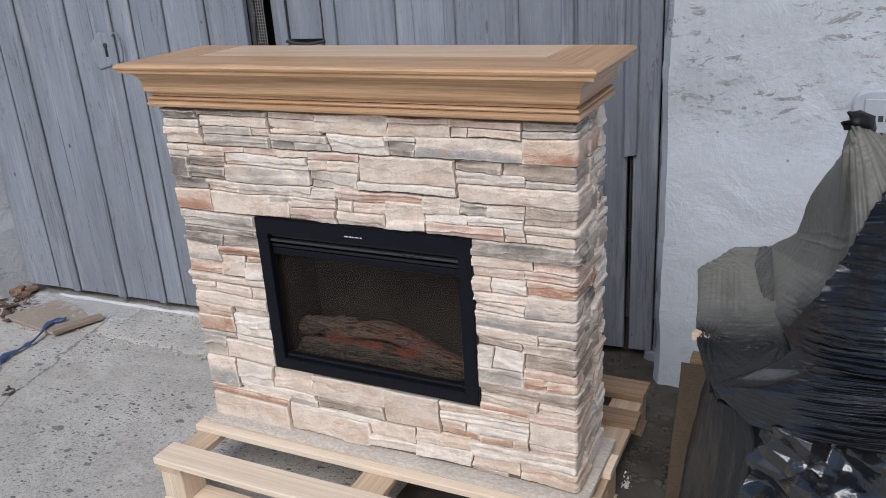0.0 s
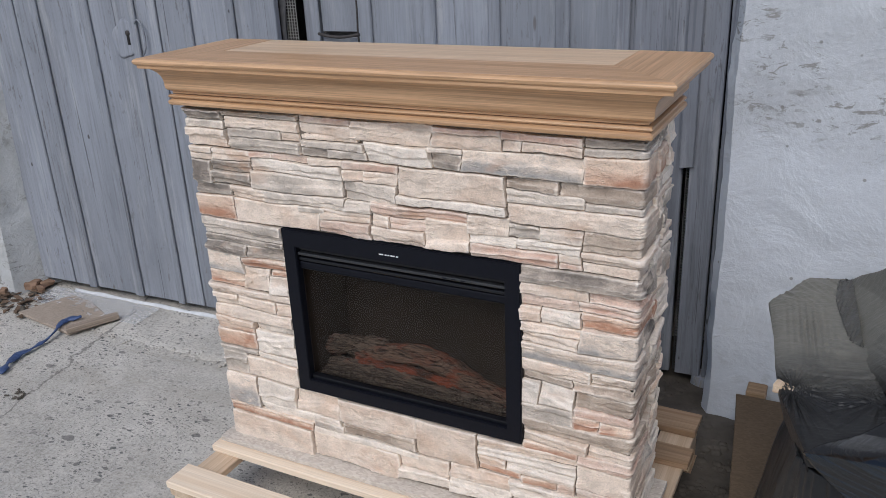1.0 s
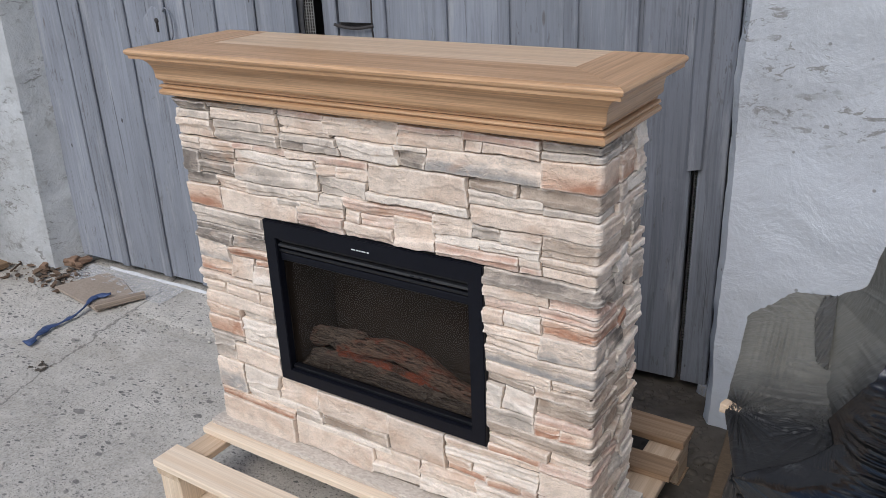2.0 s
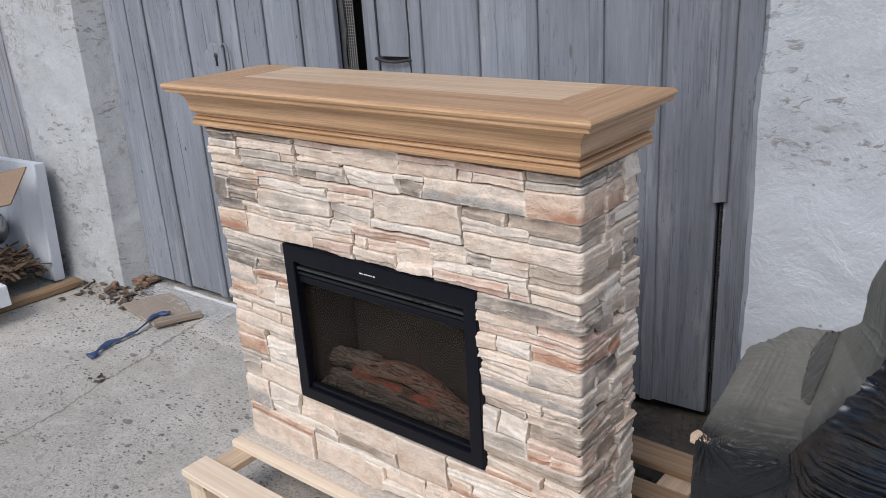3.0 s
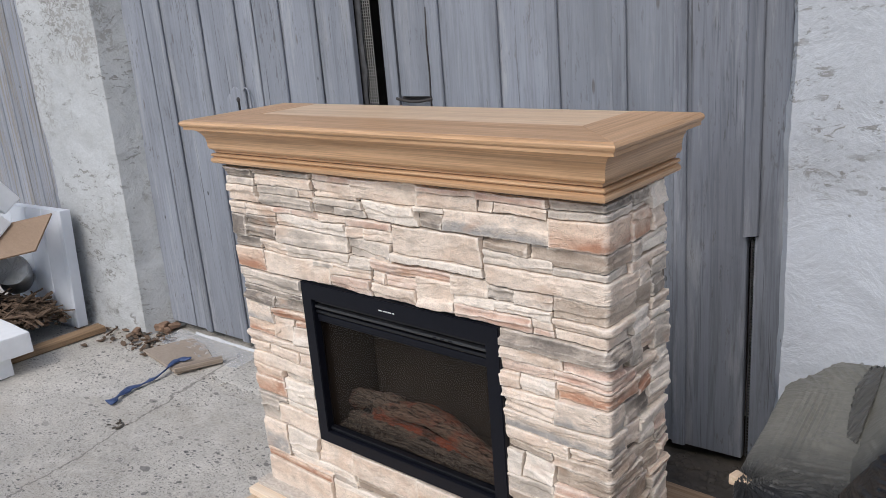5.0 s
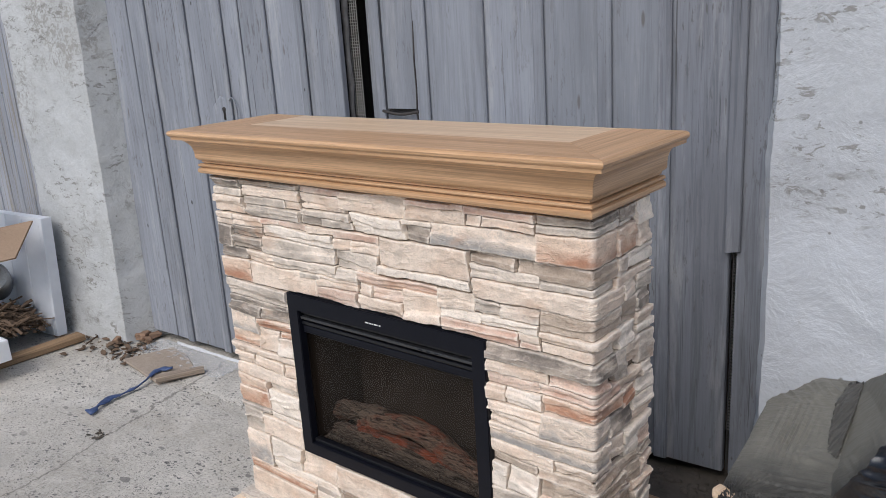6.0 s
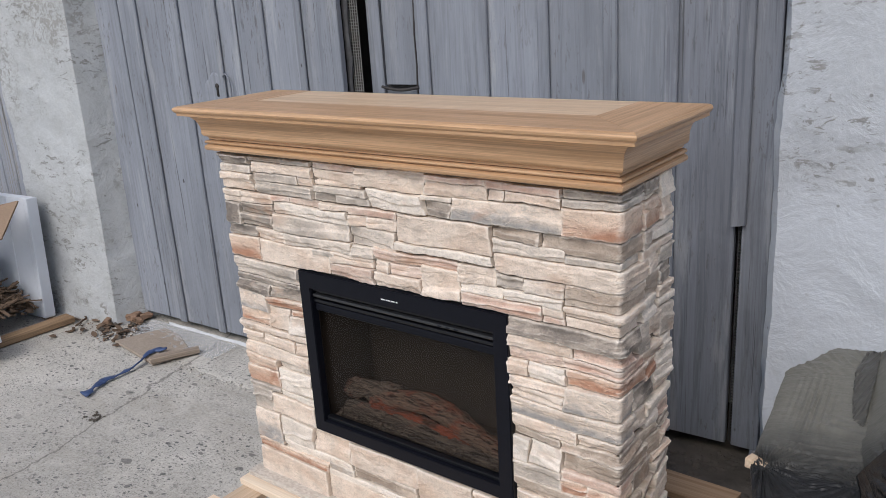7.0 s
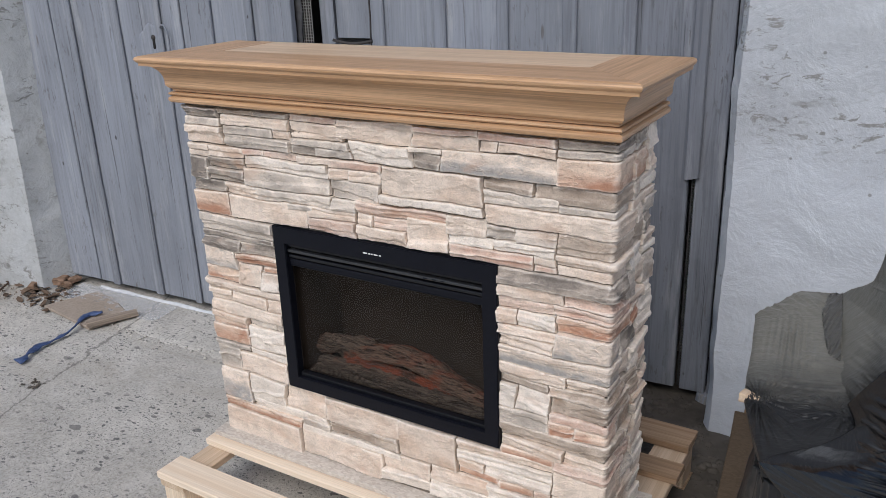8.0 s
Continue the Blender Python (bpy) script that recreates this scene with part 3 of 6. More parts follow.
def gate_leaf(name, place, label, boards, battens, top, foot, material, seed):
    """A plank gate: boards side by side, with narrow cover strips over the joints."""
    gate = thing(name, place, label, "gate", kind="structure")
    for i, (a, b) in enumerate(boards):
        z0 = foot(0.5 * (a + b))
        v, f = plank(top - z0, b - a - 0.008, 0.026, "z", seed + i, 0.0015, 0.003, 0.15)
        # the right-hand boards of door_2 take the copy with shade painted in
        finish("board", [(x + a, y, z + z0) for x, y, z in v], f, PAINT_SHADED if name == "door_2" and i > 4 else material, gate, smooth=False)
    for i, (a, b, low) in enumerate(battens):
        z0 = low if low else foot(a)
        v, f = plank(top - z0, b - a, 0.013, "z", seed + 40 + i, 0.0025, 0.004, 0.12, 0.02 if low else 0.0)
        finish("cover_strip", [(x + a, y - 0.014, z + z0) for x, y, z in v], f, PAINT_SHADED if name == "door_2" and i > 3 else material, gate, smooth=False)
    return gate


left_gate = gate_leaf(
    "door_1", pose(-2.26, 0.757, 0, 0, 0, 2.4), "weathered plank gate leaf in pale blue-grey paint, slightly ajar",
    [(-0.06, 0.138), (0.138, 0.262), (0.262, 0.53), (0.53, 0.755), (0.755, 0.86), (0.86, 1.0), (1.0, 1.2), (1.2, 1.374)],
    [(0.232, 0.272, 0), (0.498, 0.540, 0), (0.728, 0.762, 0), (0.985, 1.015, 0), (1.172, 1.204, 0)],
    2.4, lambda u: 0.04, PAINT, 1.0)
right_gate = gate_leaf(
    "door_2", pose(-0.844, 0.905, 0, 0, 0, 3.4), "weathered plank gate leaf in pale blue-grey paint, with a gap beside it",
    [(0.0, 0.064), (0.213, 0.47), (0.47, 0.685), (0.685, 0.90), (0.90, 1.08), (1.08, 1.276), (1.288, 1.374), (1.371, 1.46)],
    [(0.211, 0.260, 0), (0.446, 0.489, 0), (0.666, 0.702, 0), (0.876, 0.920, 0), (1.058, 1.098, 0), (1.258, 1.300, 0.752)],
    2.4, lambda u: 0.055 - 0.008 * max(0.0, u - 0.9), PAINT, 21.0)
# the worn stump under the last board
rings = []
for z, r in ((-0.055, 0.054), (-0.040, 0.055), (-0.020, 0.052), (-0.004, 0.050), (0.0, 0.046)):
    rings.append([(1.392 + r * math.cos(a) * (1 + 0.06 * noise.noise(Vector((a, z * 30, 2)))), 0.020 + r * 0.8 * math.sin(a) * (1 + 0.06 * noise.noise(Vector((a, z * 30, 6)))), 0.050 + z) for a in (2 * math.pi * k / 28 for k in range(28))])
v, f = loft(rings)
finish("post_foot", v, f, PAINT_OLD, right_gate, "worn round foot of the gate post")
# the narrow board with its sawn-out flap over a slot
v, f = plank(1.053, 0.144, 0.026, "z", 61.0, 0.0015)
finish("board", [(x + 0.066, y, z + 0.055) for x, y, z in v], f, PAINT, right_gate, smooth=False)
v, f = plank(1.27, 0.135, 0.026, "z", 62.0, 0.0015)
finish("flap_board", [(x + 0.070, y - 0.004, z + 1.129) for x, y, z in v], f, PAINT, right_gate, smooth=False)
v, f = tube([(0.058 + 0.158 * k / 12, -0.014 - 0.004 * math.sin(k * 0.26), 1.122 - 0.010 * math.sin(math.pi * k / 12) + 0.002 * noise.noise(Vector((k, 3, 0)))) for k in range(13)], 0.0052, 8)
finish("slot_lip", v, f, RUST_IRON, right_gate, "bent rusty iron lip")
v, f = tube([(0.214, -0.012, 1.42), (0.211, -0.016, 1.30), (0.213, -0.015, 1.20), (0.210, -0.016, 1.12), (0.214, -0.013, 1.06)], 0.0028, 6)
finish("hanging_wire", v, f, RUST_IRON, right_gate)
part("slot_backing", box(0.060, 0.216, 0.018, 0.028, 1.09, 1.14, 0.001), RUST_IRON, right_gate)


def key_plate(gate):
    """A thickly painted iron escutcheon with an eared top, its rusty keyhole and a bent wire beside it."""
    ring = []
    for i in range(48):
        a = 2 * math.pi * i / 48
        r = 0.058 + 0.007 * math.sin(2 * a + 0.5) + 0.003 * math.sin(5 * a)
        ring.append((0.690 + r * 0.98 * math.cos(a), 1.103 + r * 1.25 * math.sin(a)))
    rings = [[(x, 0.001, z) for x, z in ring], [(x, -0.0035, z) for x, z in ring],
             [(0.690 + (x - 0.690) * 0.95, -0.0065, 1.103 + (z - 1.103) * 0.95) for x, z in ring],
             [(0.690 + (x - 0.690) * 0.80, -0.0060, 1.103 + (z - 1.103) * 0.84) for x, z in ring]]
    v, f = loft(rings)
    plate = finish("key_plate", v, f, PAINT, gate, "paint-covered iron key plate")
    # raised plug; the hole's shade is in its colour
    part("keyhole", box(0.704, 0.717, -0.0090, -0.0056, 1.082, 1.120, 0.002), SHADE_BLACK, plate)
    hole = [[(0.7105 + 0.010 * math.cos(a), y, 1.124 + 0.010 * math.sin(a)) for a in np.linspace(0, 5.88, 16)] for y in (-0.0056, -0.0088)]
    v, f = loft(hole)
    finish("keyhole", v, f, RUST_IRON, plate)
    loop = [(0.775 + 0.024 * math.cos(a), -0.016, 1.11 + 0.062 * math.sin(a)) for a in np.linspace(-1.5, 2.2, 18)]
    v, f = tube(loop, 0.0032)
    finish("wire_loop", v, f, PAINT, plate)


key_plate(left_gate)

# grey netting hanging in the gap between the leaves, and another strip low in the other gap
def netting(name, x0, x1, y, z0, z1, cell=0.012, material=None):
    strips = []
    for i in range(int((x1 - x0) / cell) + 1):
        strips.append((x0 + i * cell, x0 + i * cell + 0.0025, z0, z1))
    for k in range(int((z1 - z0) / cell) + 1):
        strips.append((x0, x1, z0 + k * cell, z0 + k * cell + 0.0025))
    verts, faces = [], []
    for a, b, c, d in strips:
        s = len(verts)
        verts += [(p, q, r) for r in (c, d) for q in (y, y + 0.0015) for p in (a, b)]
        faces += [tuple(s + i for i in q) for q in ((0, 1, 5, 4), (2, 3, 7, 6), (0, 2, 6, 4), (1, 3, 7, 5), (0, 1, 3, 2), (4, 5, 7, 6))]
    return tagged(finish(name, verts, faces, material or NETTING, smooth=False), "torn grey netting hanging in the gate gap", "netting")


netting("gap_netting", -0.888, -0.846, 0.862, 0.9, 2.0, 0.0105)
rows = []
for i in range(90):
    z = 0.95 + 1.2 * i / 89
    x = -0.902 + 0.006 * noise.noise(Vector((z * 5, 2, 0)))
    wide = 0.022 + 0.010 * noise.noise(Vector((z * 11, 5, 0)))
    rows.append([(x, 0.846, z), (x + wide, 0.852 + 0.006 * noise.noise(Vector((z * 20, 7, 0))), z), (x + wide, 0.855, z), (x, 0.850, z)])
v, f = loft(rows)
tagged(finish("felt_strip", v, f, plain("grey_felt", (0.085, 0.085, 0.088), 0.95, 0.1, grain=200, depth=0.002, mottled=0.3)), "frayed grey felt strip along the gate edge", "felt strip")
netting("gap_netting", 0.432, 0.458, 0.985, 0.06, 0.76, 0.010, NETTING_SHADED)

far_gate = gate_leaf(
    "door_3", pose(-4.36, 0.70, 0, 0, 0, 2.5), "second plank gate in worn pale blue-grey paint beyond the pier",
    [(0.0 + 0.13 * i, 0.13 * (i + 1)) for i in range(10)] + [(1.30, 1.345)], [], 2.3, lambda u: 0.04, PAINT_OLD, 71.0)
v, f = plank(2.26, 0.05, 0.05, "z", 90.0, 0.003)
finish("edge_stile", [(x + 1.35, y - 0.02, z + 0.04) for x, y, z in v], f, OLD_WOOD, far_gate, "brown stile with the paint worn away", smooth=False)


# ---- the fireplace ----
FX0, FX1, FRONT, BACK = -0.5450, 0.5350, 0.0, 0.250
CORNER = 0.0080


def around(s):
    """A place and its outward way on the line round the cladding: s is x along the front and runs on round either corner."""
    arc = CORNER * math.pi / 2
    if s > FX1:
        if s < FX1 + arc:
            a = (s - FX1) / CORNER
            return Vector((FX1 + CORNER * math.sin(a), FRONT + CORNER - CORNER * math.cos(a), 0)), Vector((math.sin(a), -math.cos(a), 0))
        return Vector((FX1 + CORNER, FRONT + CORNER + s - FX1 - arc, 0)), Vector((1, 0, 0))
    if s < FX0:
        if s > FX0 - arc:
            a = (FX0 - s) / CORNER
            return Vector((FX0 - CORNER * math.sin(a), FRONT + CORNER - CORNER * math.cos(a), 0)), Vector((-math.sin(a), -math.cos(a), 0))
        return Vector((FX0 - CORNER, FRONT + CORNER + FX0 - arc - s, 0)), Vector((-1, 0, 0))
    return Vector((s, FRONT, 0)), Vector((0, -1, 0))


fireplace = thing("electric_fireplace", pose(0, 0, 0), "stone-clad electric fireplace with an oak mantel, on a pallet", "fireplace")

COURSE, LOWEST = 0.0900, 0.175
stone_count = 0


def joint_rise(s, z):
    """How far a bed joint wanders up or down: neighbours on one joint share it."""
    return 0.0050 * noise.noise(Vector((s * 8, z * 35, 3.0))) + 0.0014 * noise.noise(Vector((s * 48, z * 35, 8.0)))


def joint_shift(s, z):
    """How far an upright joint wanders sideways."""
    return 0.0100 * noise.noise(Vector((s * 30, z * 16, 5.0))) + 0.0016 * noise.noise(Vector((s * 30, z * 80, 1.0)))


def stone(s0, s1, z0, z1, tone, proud=None):
    """One cast stone: a slab with a few split planes, ledges and rounded arrises, bent round the corner where it reaches it."""
    global stone_count
    stone_count += 1
    k = stone_count
    rnd = random.Random(k * 17 + 3)
    w, h = s1 - s0, z1 - z0
    proud = 0.55 * (rnd.uniform(-0.005, 0.008) if proud is None else proud)
    nx, nz = max(8, int(w / 0.0032)), max(6, int(h / 0.0024))
    tilt, lean = rnd.uniform(-0.06, 0.09), rnd.uniform(-0.012, 0.012)
    ledges = [(rnd.uniform(0.25, 0.75), rnd.choice((-1, 1)) * rnd.uniform(0.0025, 0.005), rnd.uniform(-0.35, 0.35)) for _ in range(0 if h < 0.022 or (h > 0.05 and w > 0.13) else (1, 2, 1, 2)[k % 4])]
    fine = rnd.uniform(0.6, 1.2)
    gap = 0.0012

    def depth(a, b, p):
        """How far the face stands out at a, b (0 to 1 across and up)."""
        d = proud + tilt * (b - 0.5) * min(h, 0.05) + lean * (a - 0.5)
        for at, step, slope in ledges:
            line = at + slope * (a - 0.5) + 0.16 * noise.noise(Vector((a * w * 20, k, 0.3)))
            d += step * max(-1.0, min(1.0, (b - line) * h / 0.0018)) * 0.5
        # split planes, each at its own depth and tilt
        q = Vector((p[0] * 10 + k * 3.1 + 0.30 * noise.noise(Vector((p[0] * 50, p[1] * 50, k))), p[1] * 17 + k, 0.0))
        cell = noise.voronoi(q)[1][0]
        d += 0.0024 * noise.noise(cell * 5.3) * fine + 0.0030 * noise.noise(cell * 3.7 + Vector((9, 0, 0))) * (q.x - cell.x) + 0.0036 * noise.noise(cell * 2.9 + Vector((0, 7, 0))) * (q.y - cell.y)
        d += 0.0009 * fine * noise.noise(Vector((p[0] * 45 + p[1] * 30, p[1] * 95 - p[0] * 20, k * 1.7)))
        d += 0.0005 * noise.noise(Vector((p[0] * 160, p[1] * 190, k)))
        edge = min(a * w, (1 - a) * w, b * h, (1 - b) * h) + 0.0010 * noise.noise(Vector((p[0] * 90, p[1] * 90, k)))
        r = 0.0019
        if edge < r:
            d -= r * 1.1 * (1 - math.sqrt(max(0.0, 1 - min(1.0, 1 - edge / r) ** 2)))
        return d

    grid = []
    for j in range(nz + 1):
        row = []
        for i in range(nx + 1):
            a, b = i / nx, j / nz
            s, z = s0 + gap + a * (w - 2 * gap), z0 + gap + b * (h - 2 * gap)
            s += joint_shift(s0, z) * (1 - a) + joint_shift(s1, z) * a
            z += joint_rise(s, z0) * (1 - b) + joint_rise(s, z1) * b
            row.append((s, z, depth(a, b, (s, z))))
        grid.append(row)
    verts, faces = [], []

    def put(s, z, d):
        p, out = around(s)
        q = p + out * d
        verts.append((q.x, q.y, z))
        return len(verts) - 1

    ids = [[put(s, z, d) for s, z, d in row] for row in grid]
    for j in range(nz):
        for i in range(nx):
            faces.append((ids[j][i], ids[j][i + 1], ids[j + 1][i + 1], ids[j + 1][i]))
    rim = [(0, i) for i in range(nx)] + [(j, nx) for j in range(nz)] + [(nz, i) for i in range(nx, 0, -1)] + [(j, 0) for j in range(nz, 0, -1)]
    back = [put(grid[j][i][0], grid[j][i][1], -0.016) for j, i in rim]
    for a in range(len(rim)):
        b = (a + 1) % len(rim)
        faces.append((ids[rim[b][0]][rim[b][1]], ids[rim[a][0]][rim[a][1]], back[a], back[b]))
    ob = finish("stone", verts, faces, STONES[tone], fireplace)
    ob.data.set_sharp_from_angle(angle=radians(40))
    return ob


def course(row, *stones):
    """Stones of one course: start and end along the wall, low and high edge within the course, tone, and how proud where it matters."""
    z = LOWEST + row * COURSE
    for s0, s1, a, b, tone, *rest in stones:
        stone(s0, s1, z + a * COURSE, z + b * COURSE, tone, *rest)


# S: a point on the side face, counted from the front corner
def S(d):
    return FX1 + CORNER * math.pi / 2 - CORNER + d


course(9, (-0.62, -0.437, 0.72, 1.0, "d"), (-0.60, -0.435, 0.50, 0.72, "g"), (-0.63, -0.432, 0.03, 0.50, "c"), (-0.435, -0.335, 0.86, 1.0, "b"),
       (-0.335, -0.224, 0.86, 1.0, "g"), (-0.430, -0.224, 0.56, 0.86, "c", 0.004), (-0.424, -0.276, 0.33, 0.56, "g"), (-0.276, -0.223, 0.33, 0.56, "c"),
       (-0.426, -0.223, 0.02, 0.33, "g", 0.007))
course(9, (-0.222, -0.085, 0.83, 1.0, "p"), (-0.222, -0.066, 0.42, 0.83, "c"), (-0.222, -0.054, 0.23, 0.42, "g", 0.008), (-0.222, -0.150, 0.02, 0.23, "d", -0.006),
       (-0.150, -0.054, 0.03, 0.23, "g"), (-0.083, 0.106, 0.50, 1.0, "c", 0.002), (-0.053, 0.105, 0.02, 0.50, "w", 0.006))
course(9, (0.107, 0.253, 0.86, 1.0, "p"), (0.107, 0.254, 0.54, 0.86, "c"), (0.102, 0.174, 0.38, 0.54, "g", 0.006), (0.104, 0.174, 0.02, 0.38, "d"),
       (0.253, 0.424, 0.82, 1.0, "p"), (0.255, 0.305, 0.57, 0.82, "c"), (0.305, 0.424, 0.58, 0.82, "c"), (0.174, 0.426, 0.02, 0.56, "h", 0.004),
       (0.426, S(0.105), 0.82, 1.0, "d"), (0.426, S(0.10), 0.64, 0.82, "g", 0.006), (0.427, S(0.085), 0.01, 0.64, "o", 0.009))
course(8, (-0.60, -0.484, 0.81, 1.0, "c"), (-0.60, -0.484, 0.62, 0.81, "c"), (-0.482, -0.375, 0.68, 1.0, "c", 0.005), (-0.62, -0.489, 0.0, 0.62, "d"),
       (-0.489, -0.375, 0.36, 0.68, "d"), (-0.489, -0.373, 0.02, 0.36, "d"), (-0.374, -0.302, 0.80, 1.0, "p"), (-0.302, -0.205, 0.80, 1.0, "p", -0.005),
       (-0.205, -0.117, 0.81, 1.0, "c", 0.007))
course(8, (-0.372, -0.122, 0.46, 0.80, "w", 0.003), (-0.372, -0.124, 0.01, 0.46, "g", 0.007), (-0.118, 0.023, 0.76, 1.0, "p"), (-0.118, -0.066, 0.48, 0.76, "c"),
       (-0.066, 0.022, 0.48, 0.76, "c", -0.003), (-0.122, 0.022, -0.03, 0.48, "g"), (0.024, 0.270, 0.29, 1.0, "c", 0.004), (0.022, 0.268, 0.06, 0.29, "w", 0.009))
course(8, (0.272, 0.374, 0.72, 1.0, "b"), (0.374, S(0.09), 0.62, 1.0, "b", -0.003), (0.271, 0.429, 0.42, 0.72, "g"), (0.429, S(0.08), 0.42, 0.62, "g", 0.003),
       (0.273, S(0.11), -0.03, 0.42, "c", 0.009))
course(7, (-0.60, -0.442, 0.70, 1.0, "d"), (-0.442, -0.340, 0.66, 1.0, "c", 0.003), (-0.340, -0.118, 0.66, 1.0, "g", 0.006), (-0.118, -0.046, 0.68, 0.97, "g"), (-0.61, -0.434, 0.02, 0.68, "o", 0.006),
       (-0.432, -0.188, 0.03, 0.66, "c", 0.002), (-0.250, -0.172, 0.52, 0.66, "g", 0.009), (-0.186, -0.050, 0.42, 0.68, "c"), (-0.188, -0.050, 0.02, 0.42, "p", 0.005))
course(7, (-0.046, 0.185, 0.70, 1.02, "p", -0.002), (-0.048, -0.008, 0.40, 0.70, "c"), (-0.008, 0.100, 0.40, 0.70, "p"), (-0.048, 0.086, 0.02, 0.40, "c", 0.003),
       (0.086, 0.186, 0.06, 0.80, "c", 0.003), (0.186, 0.272, 0.56, 1.02, "c"), (0.272, 0.346, 0.62, 0.94, "g"), (0.346, 0.426, 0.62, 0.94, "g", 0.004))
course(7, (0.187, 0.292, 0.33, 0.58, "w"), (0.292, 0.426, 0.36, 0.62, "w", 0.006), (0.189, 0.378, 0.01, 0.35, "p", 0.004), (0.378, 0.426, 0.19, 0.37, "c"),
       (0.379, 0.426, 0.02, 0.19, "p", -0.004), (0.426, S(0.10), 0.50, 0.97, "b"), (0.426, S(0.085), 0.25, 0.50, "c", 0.005), (0.427, S(0.07), 0.01, 0.25, "c"))
course(6, (-0.61, -0.305, 0.50, 1.0, "g", 0.003), (-0.60, -0.305, 0.33, 0.50, "d", -0.002), (-0.61, -0.412, 0.0, 0.33, "d"), (-0.412, -0.305, 0.0, 0.33, "d", -0.004),
       (0.298, S(0.08), 0.60, 1.0, "d", 0.007), (0.299, 0.448, 0.29, 0.60, "c", 0.004), (0.448, S(0.055), 0.30, 0.60, "p"), (0.299, 0.420, 0.0, 0.29, "p"),
       (0.420, S(0.09), 0.04, 0.30, "p", 0.005))
course(5, (-0.60, -0.436, 0.42, 1.0, "h"), (-0.434, -0.305, 0.70, 1.0, "o", 0.003), (-0.352, -0.304, 0.52, 0.70, "o"), (-0.61, -0.443, 0.0, 0.42, "o"),
       (-0.441, -0.358, 0.02, 0.68, "c"), (-0.358, -0.303, 0.0, 0.52, "w", 0.006), (0.297, 0.347, 0.62, 1.0, "c"), (0.347, 0.428, 0.60, 1.0, "w", -0.002),
       (0.297, 0.429, 0.35, 0.60, "c", 0.007))
course(5, (0.300, 0.427, 0.04, 0.35, "c"), (0.428, S(0.11), 0.64, 1.04, "o", 0.004), (0.427, S(0.055), 0.05, 0.64, "h", 0.009))
course(4, (-0.60, -0.304, 0.72, 0.98, "c", 0.006), (-0.60, -0.475, 0.35, 0.72, "c"), (-0.475, -0.350, 0.38, 0.72, "c", 0.004), (-0.350, -0.304, 0.36, 0.72, "c"),
       (-0.61, -0.303, 0.0, 0.36, "c", 0.003), (0.297, S(0.06), 0.56, 1.04, "h", 0.006), (0.299, 0.453, 0.27, 0.58, "c", 0.003), (0.453, S(0.07), 0.28, 0.56, "c"),
       (0.300, 0.410, 0.05, 0.27, "b", -0.004), (0.410, S(0.10), 0.0, 0.28, "b", 0.004))
course(3, (-0.61, -0.427, 0.60, 1.0, "o"), (-0.60, -0.429, 0.03, 0.60, "o", 0.004), (-0.425, -0.303, 0.76, 1.0, "g"), (-0.425, -0.302, 0.05, 0.76, "w", 0.004),
       (0.298, 0.342, 0.42, 1.0, "w"), (0.342, 0.417, 0.46, 1.02, "w", 0.006), (0.294, 0.417, -0.02, 0.44, "g", 0.007), (0.418, S(0.12), 0.55, 1.0, "b", 0.002),
       (0.417, S(0.10), 0.34, 0.55, "p", 0.004))
course(3, (0.416, 0.469, -0.04, 0.36, "o", 0.006), (0.469, S(0.06), 0.0, 0.34, "o"))
course(2, (-0.62, -0.430, 0.85, 1.0, "g", 0.006), (-0.430, -0.303, 0.80, 1.02, "w"), (-0.60, -0.472, 0.12, 0.85, "g"), (-0.471, -0.304, 0.16, 0.80, "c", 0.004),
       (0.298, S(0.09), 0.58, 1.0, "b", 0.003), (0.299, 0.452, 0.27, 0.58, "c", 0.006), (0.452, S(0.05), 0.24, 0.58, "c"), (0.301, 0.427, 0.04, 0.27, "o", -0.002),
       (0.427, S(0.11), -0.04, 0.26, "p", 0.004))
course(1, (-0.60, -0.446, 0.12, 1.12, "h", 0.003), (-0.444, -0.318, 0.36, 1.12, "w", 0.006), (-0.440, -0.190, 0.05, 0.40, "w"), (-0.318, -0.190, 0.40, 1.10, "c"),
       (-0.275, -0.180, -0.02, 0.22, "g", 0.006), (-0.190, 0.028, 0.40, 1.10, "c", 0.005), (-0.182, 0.024, 0.05, 0.42, "b"), (0.026, 0.190, 0.02, 1.10, "c", 0.007))
course(1, (0.192, 0.426, 0.82, 1.10, "c"), (0.192, 0.426, 0.54, 0.82, "w", 0.004), (0.192, 0.262, 0.28, 0.54, "c"), (0.192, 0.302, 0.06, 0.28, "o", -0.003),
       (0.262, 0.426, 0.26, 0.54, "w"), (0.302, 0.380, 0.02, 0.26, "o"), (0.380, 0.427, 0.0, 0.26, "p"), (0.428, S(0.10), 0.28, 0.95, "c", 0.005), (0.430, S(0.07), -0.04, 0.28, "p"))
course(0, (-0.60, -0.276, 0.76, 1.10, "o"), (-0.61, -0.284, -0.06, 0.76, "c", 0.006), (-0.275, 0.030, 0.78, 1.0, "w", 0.004), (-0.282, -0.028, 0.0, 0.78, "c", 0.001),
       (-0.028, 0.112, 0.42, 0.98, "c"), (-0.030, 0.116, 0.04, 0.42, "w", 0.005), (0.114, 0.270, 0.60, 1.02, "c"), (0.116, 0.268, 0.08, 0.60, "w", 0.006))
course(0, (0.268, S(0.08), 0.56, 1.0, "w", 0.004), (0.270, 0.400, 0.14, 0.56, "c"), (0.400, S(0.11), 0.04, 0.56, "c", 0.006), (0.272, 0.370, 0.0, 0.14, "b", -0.004))

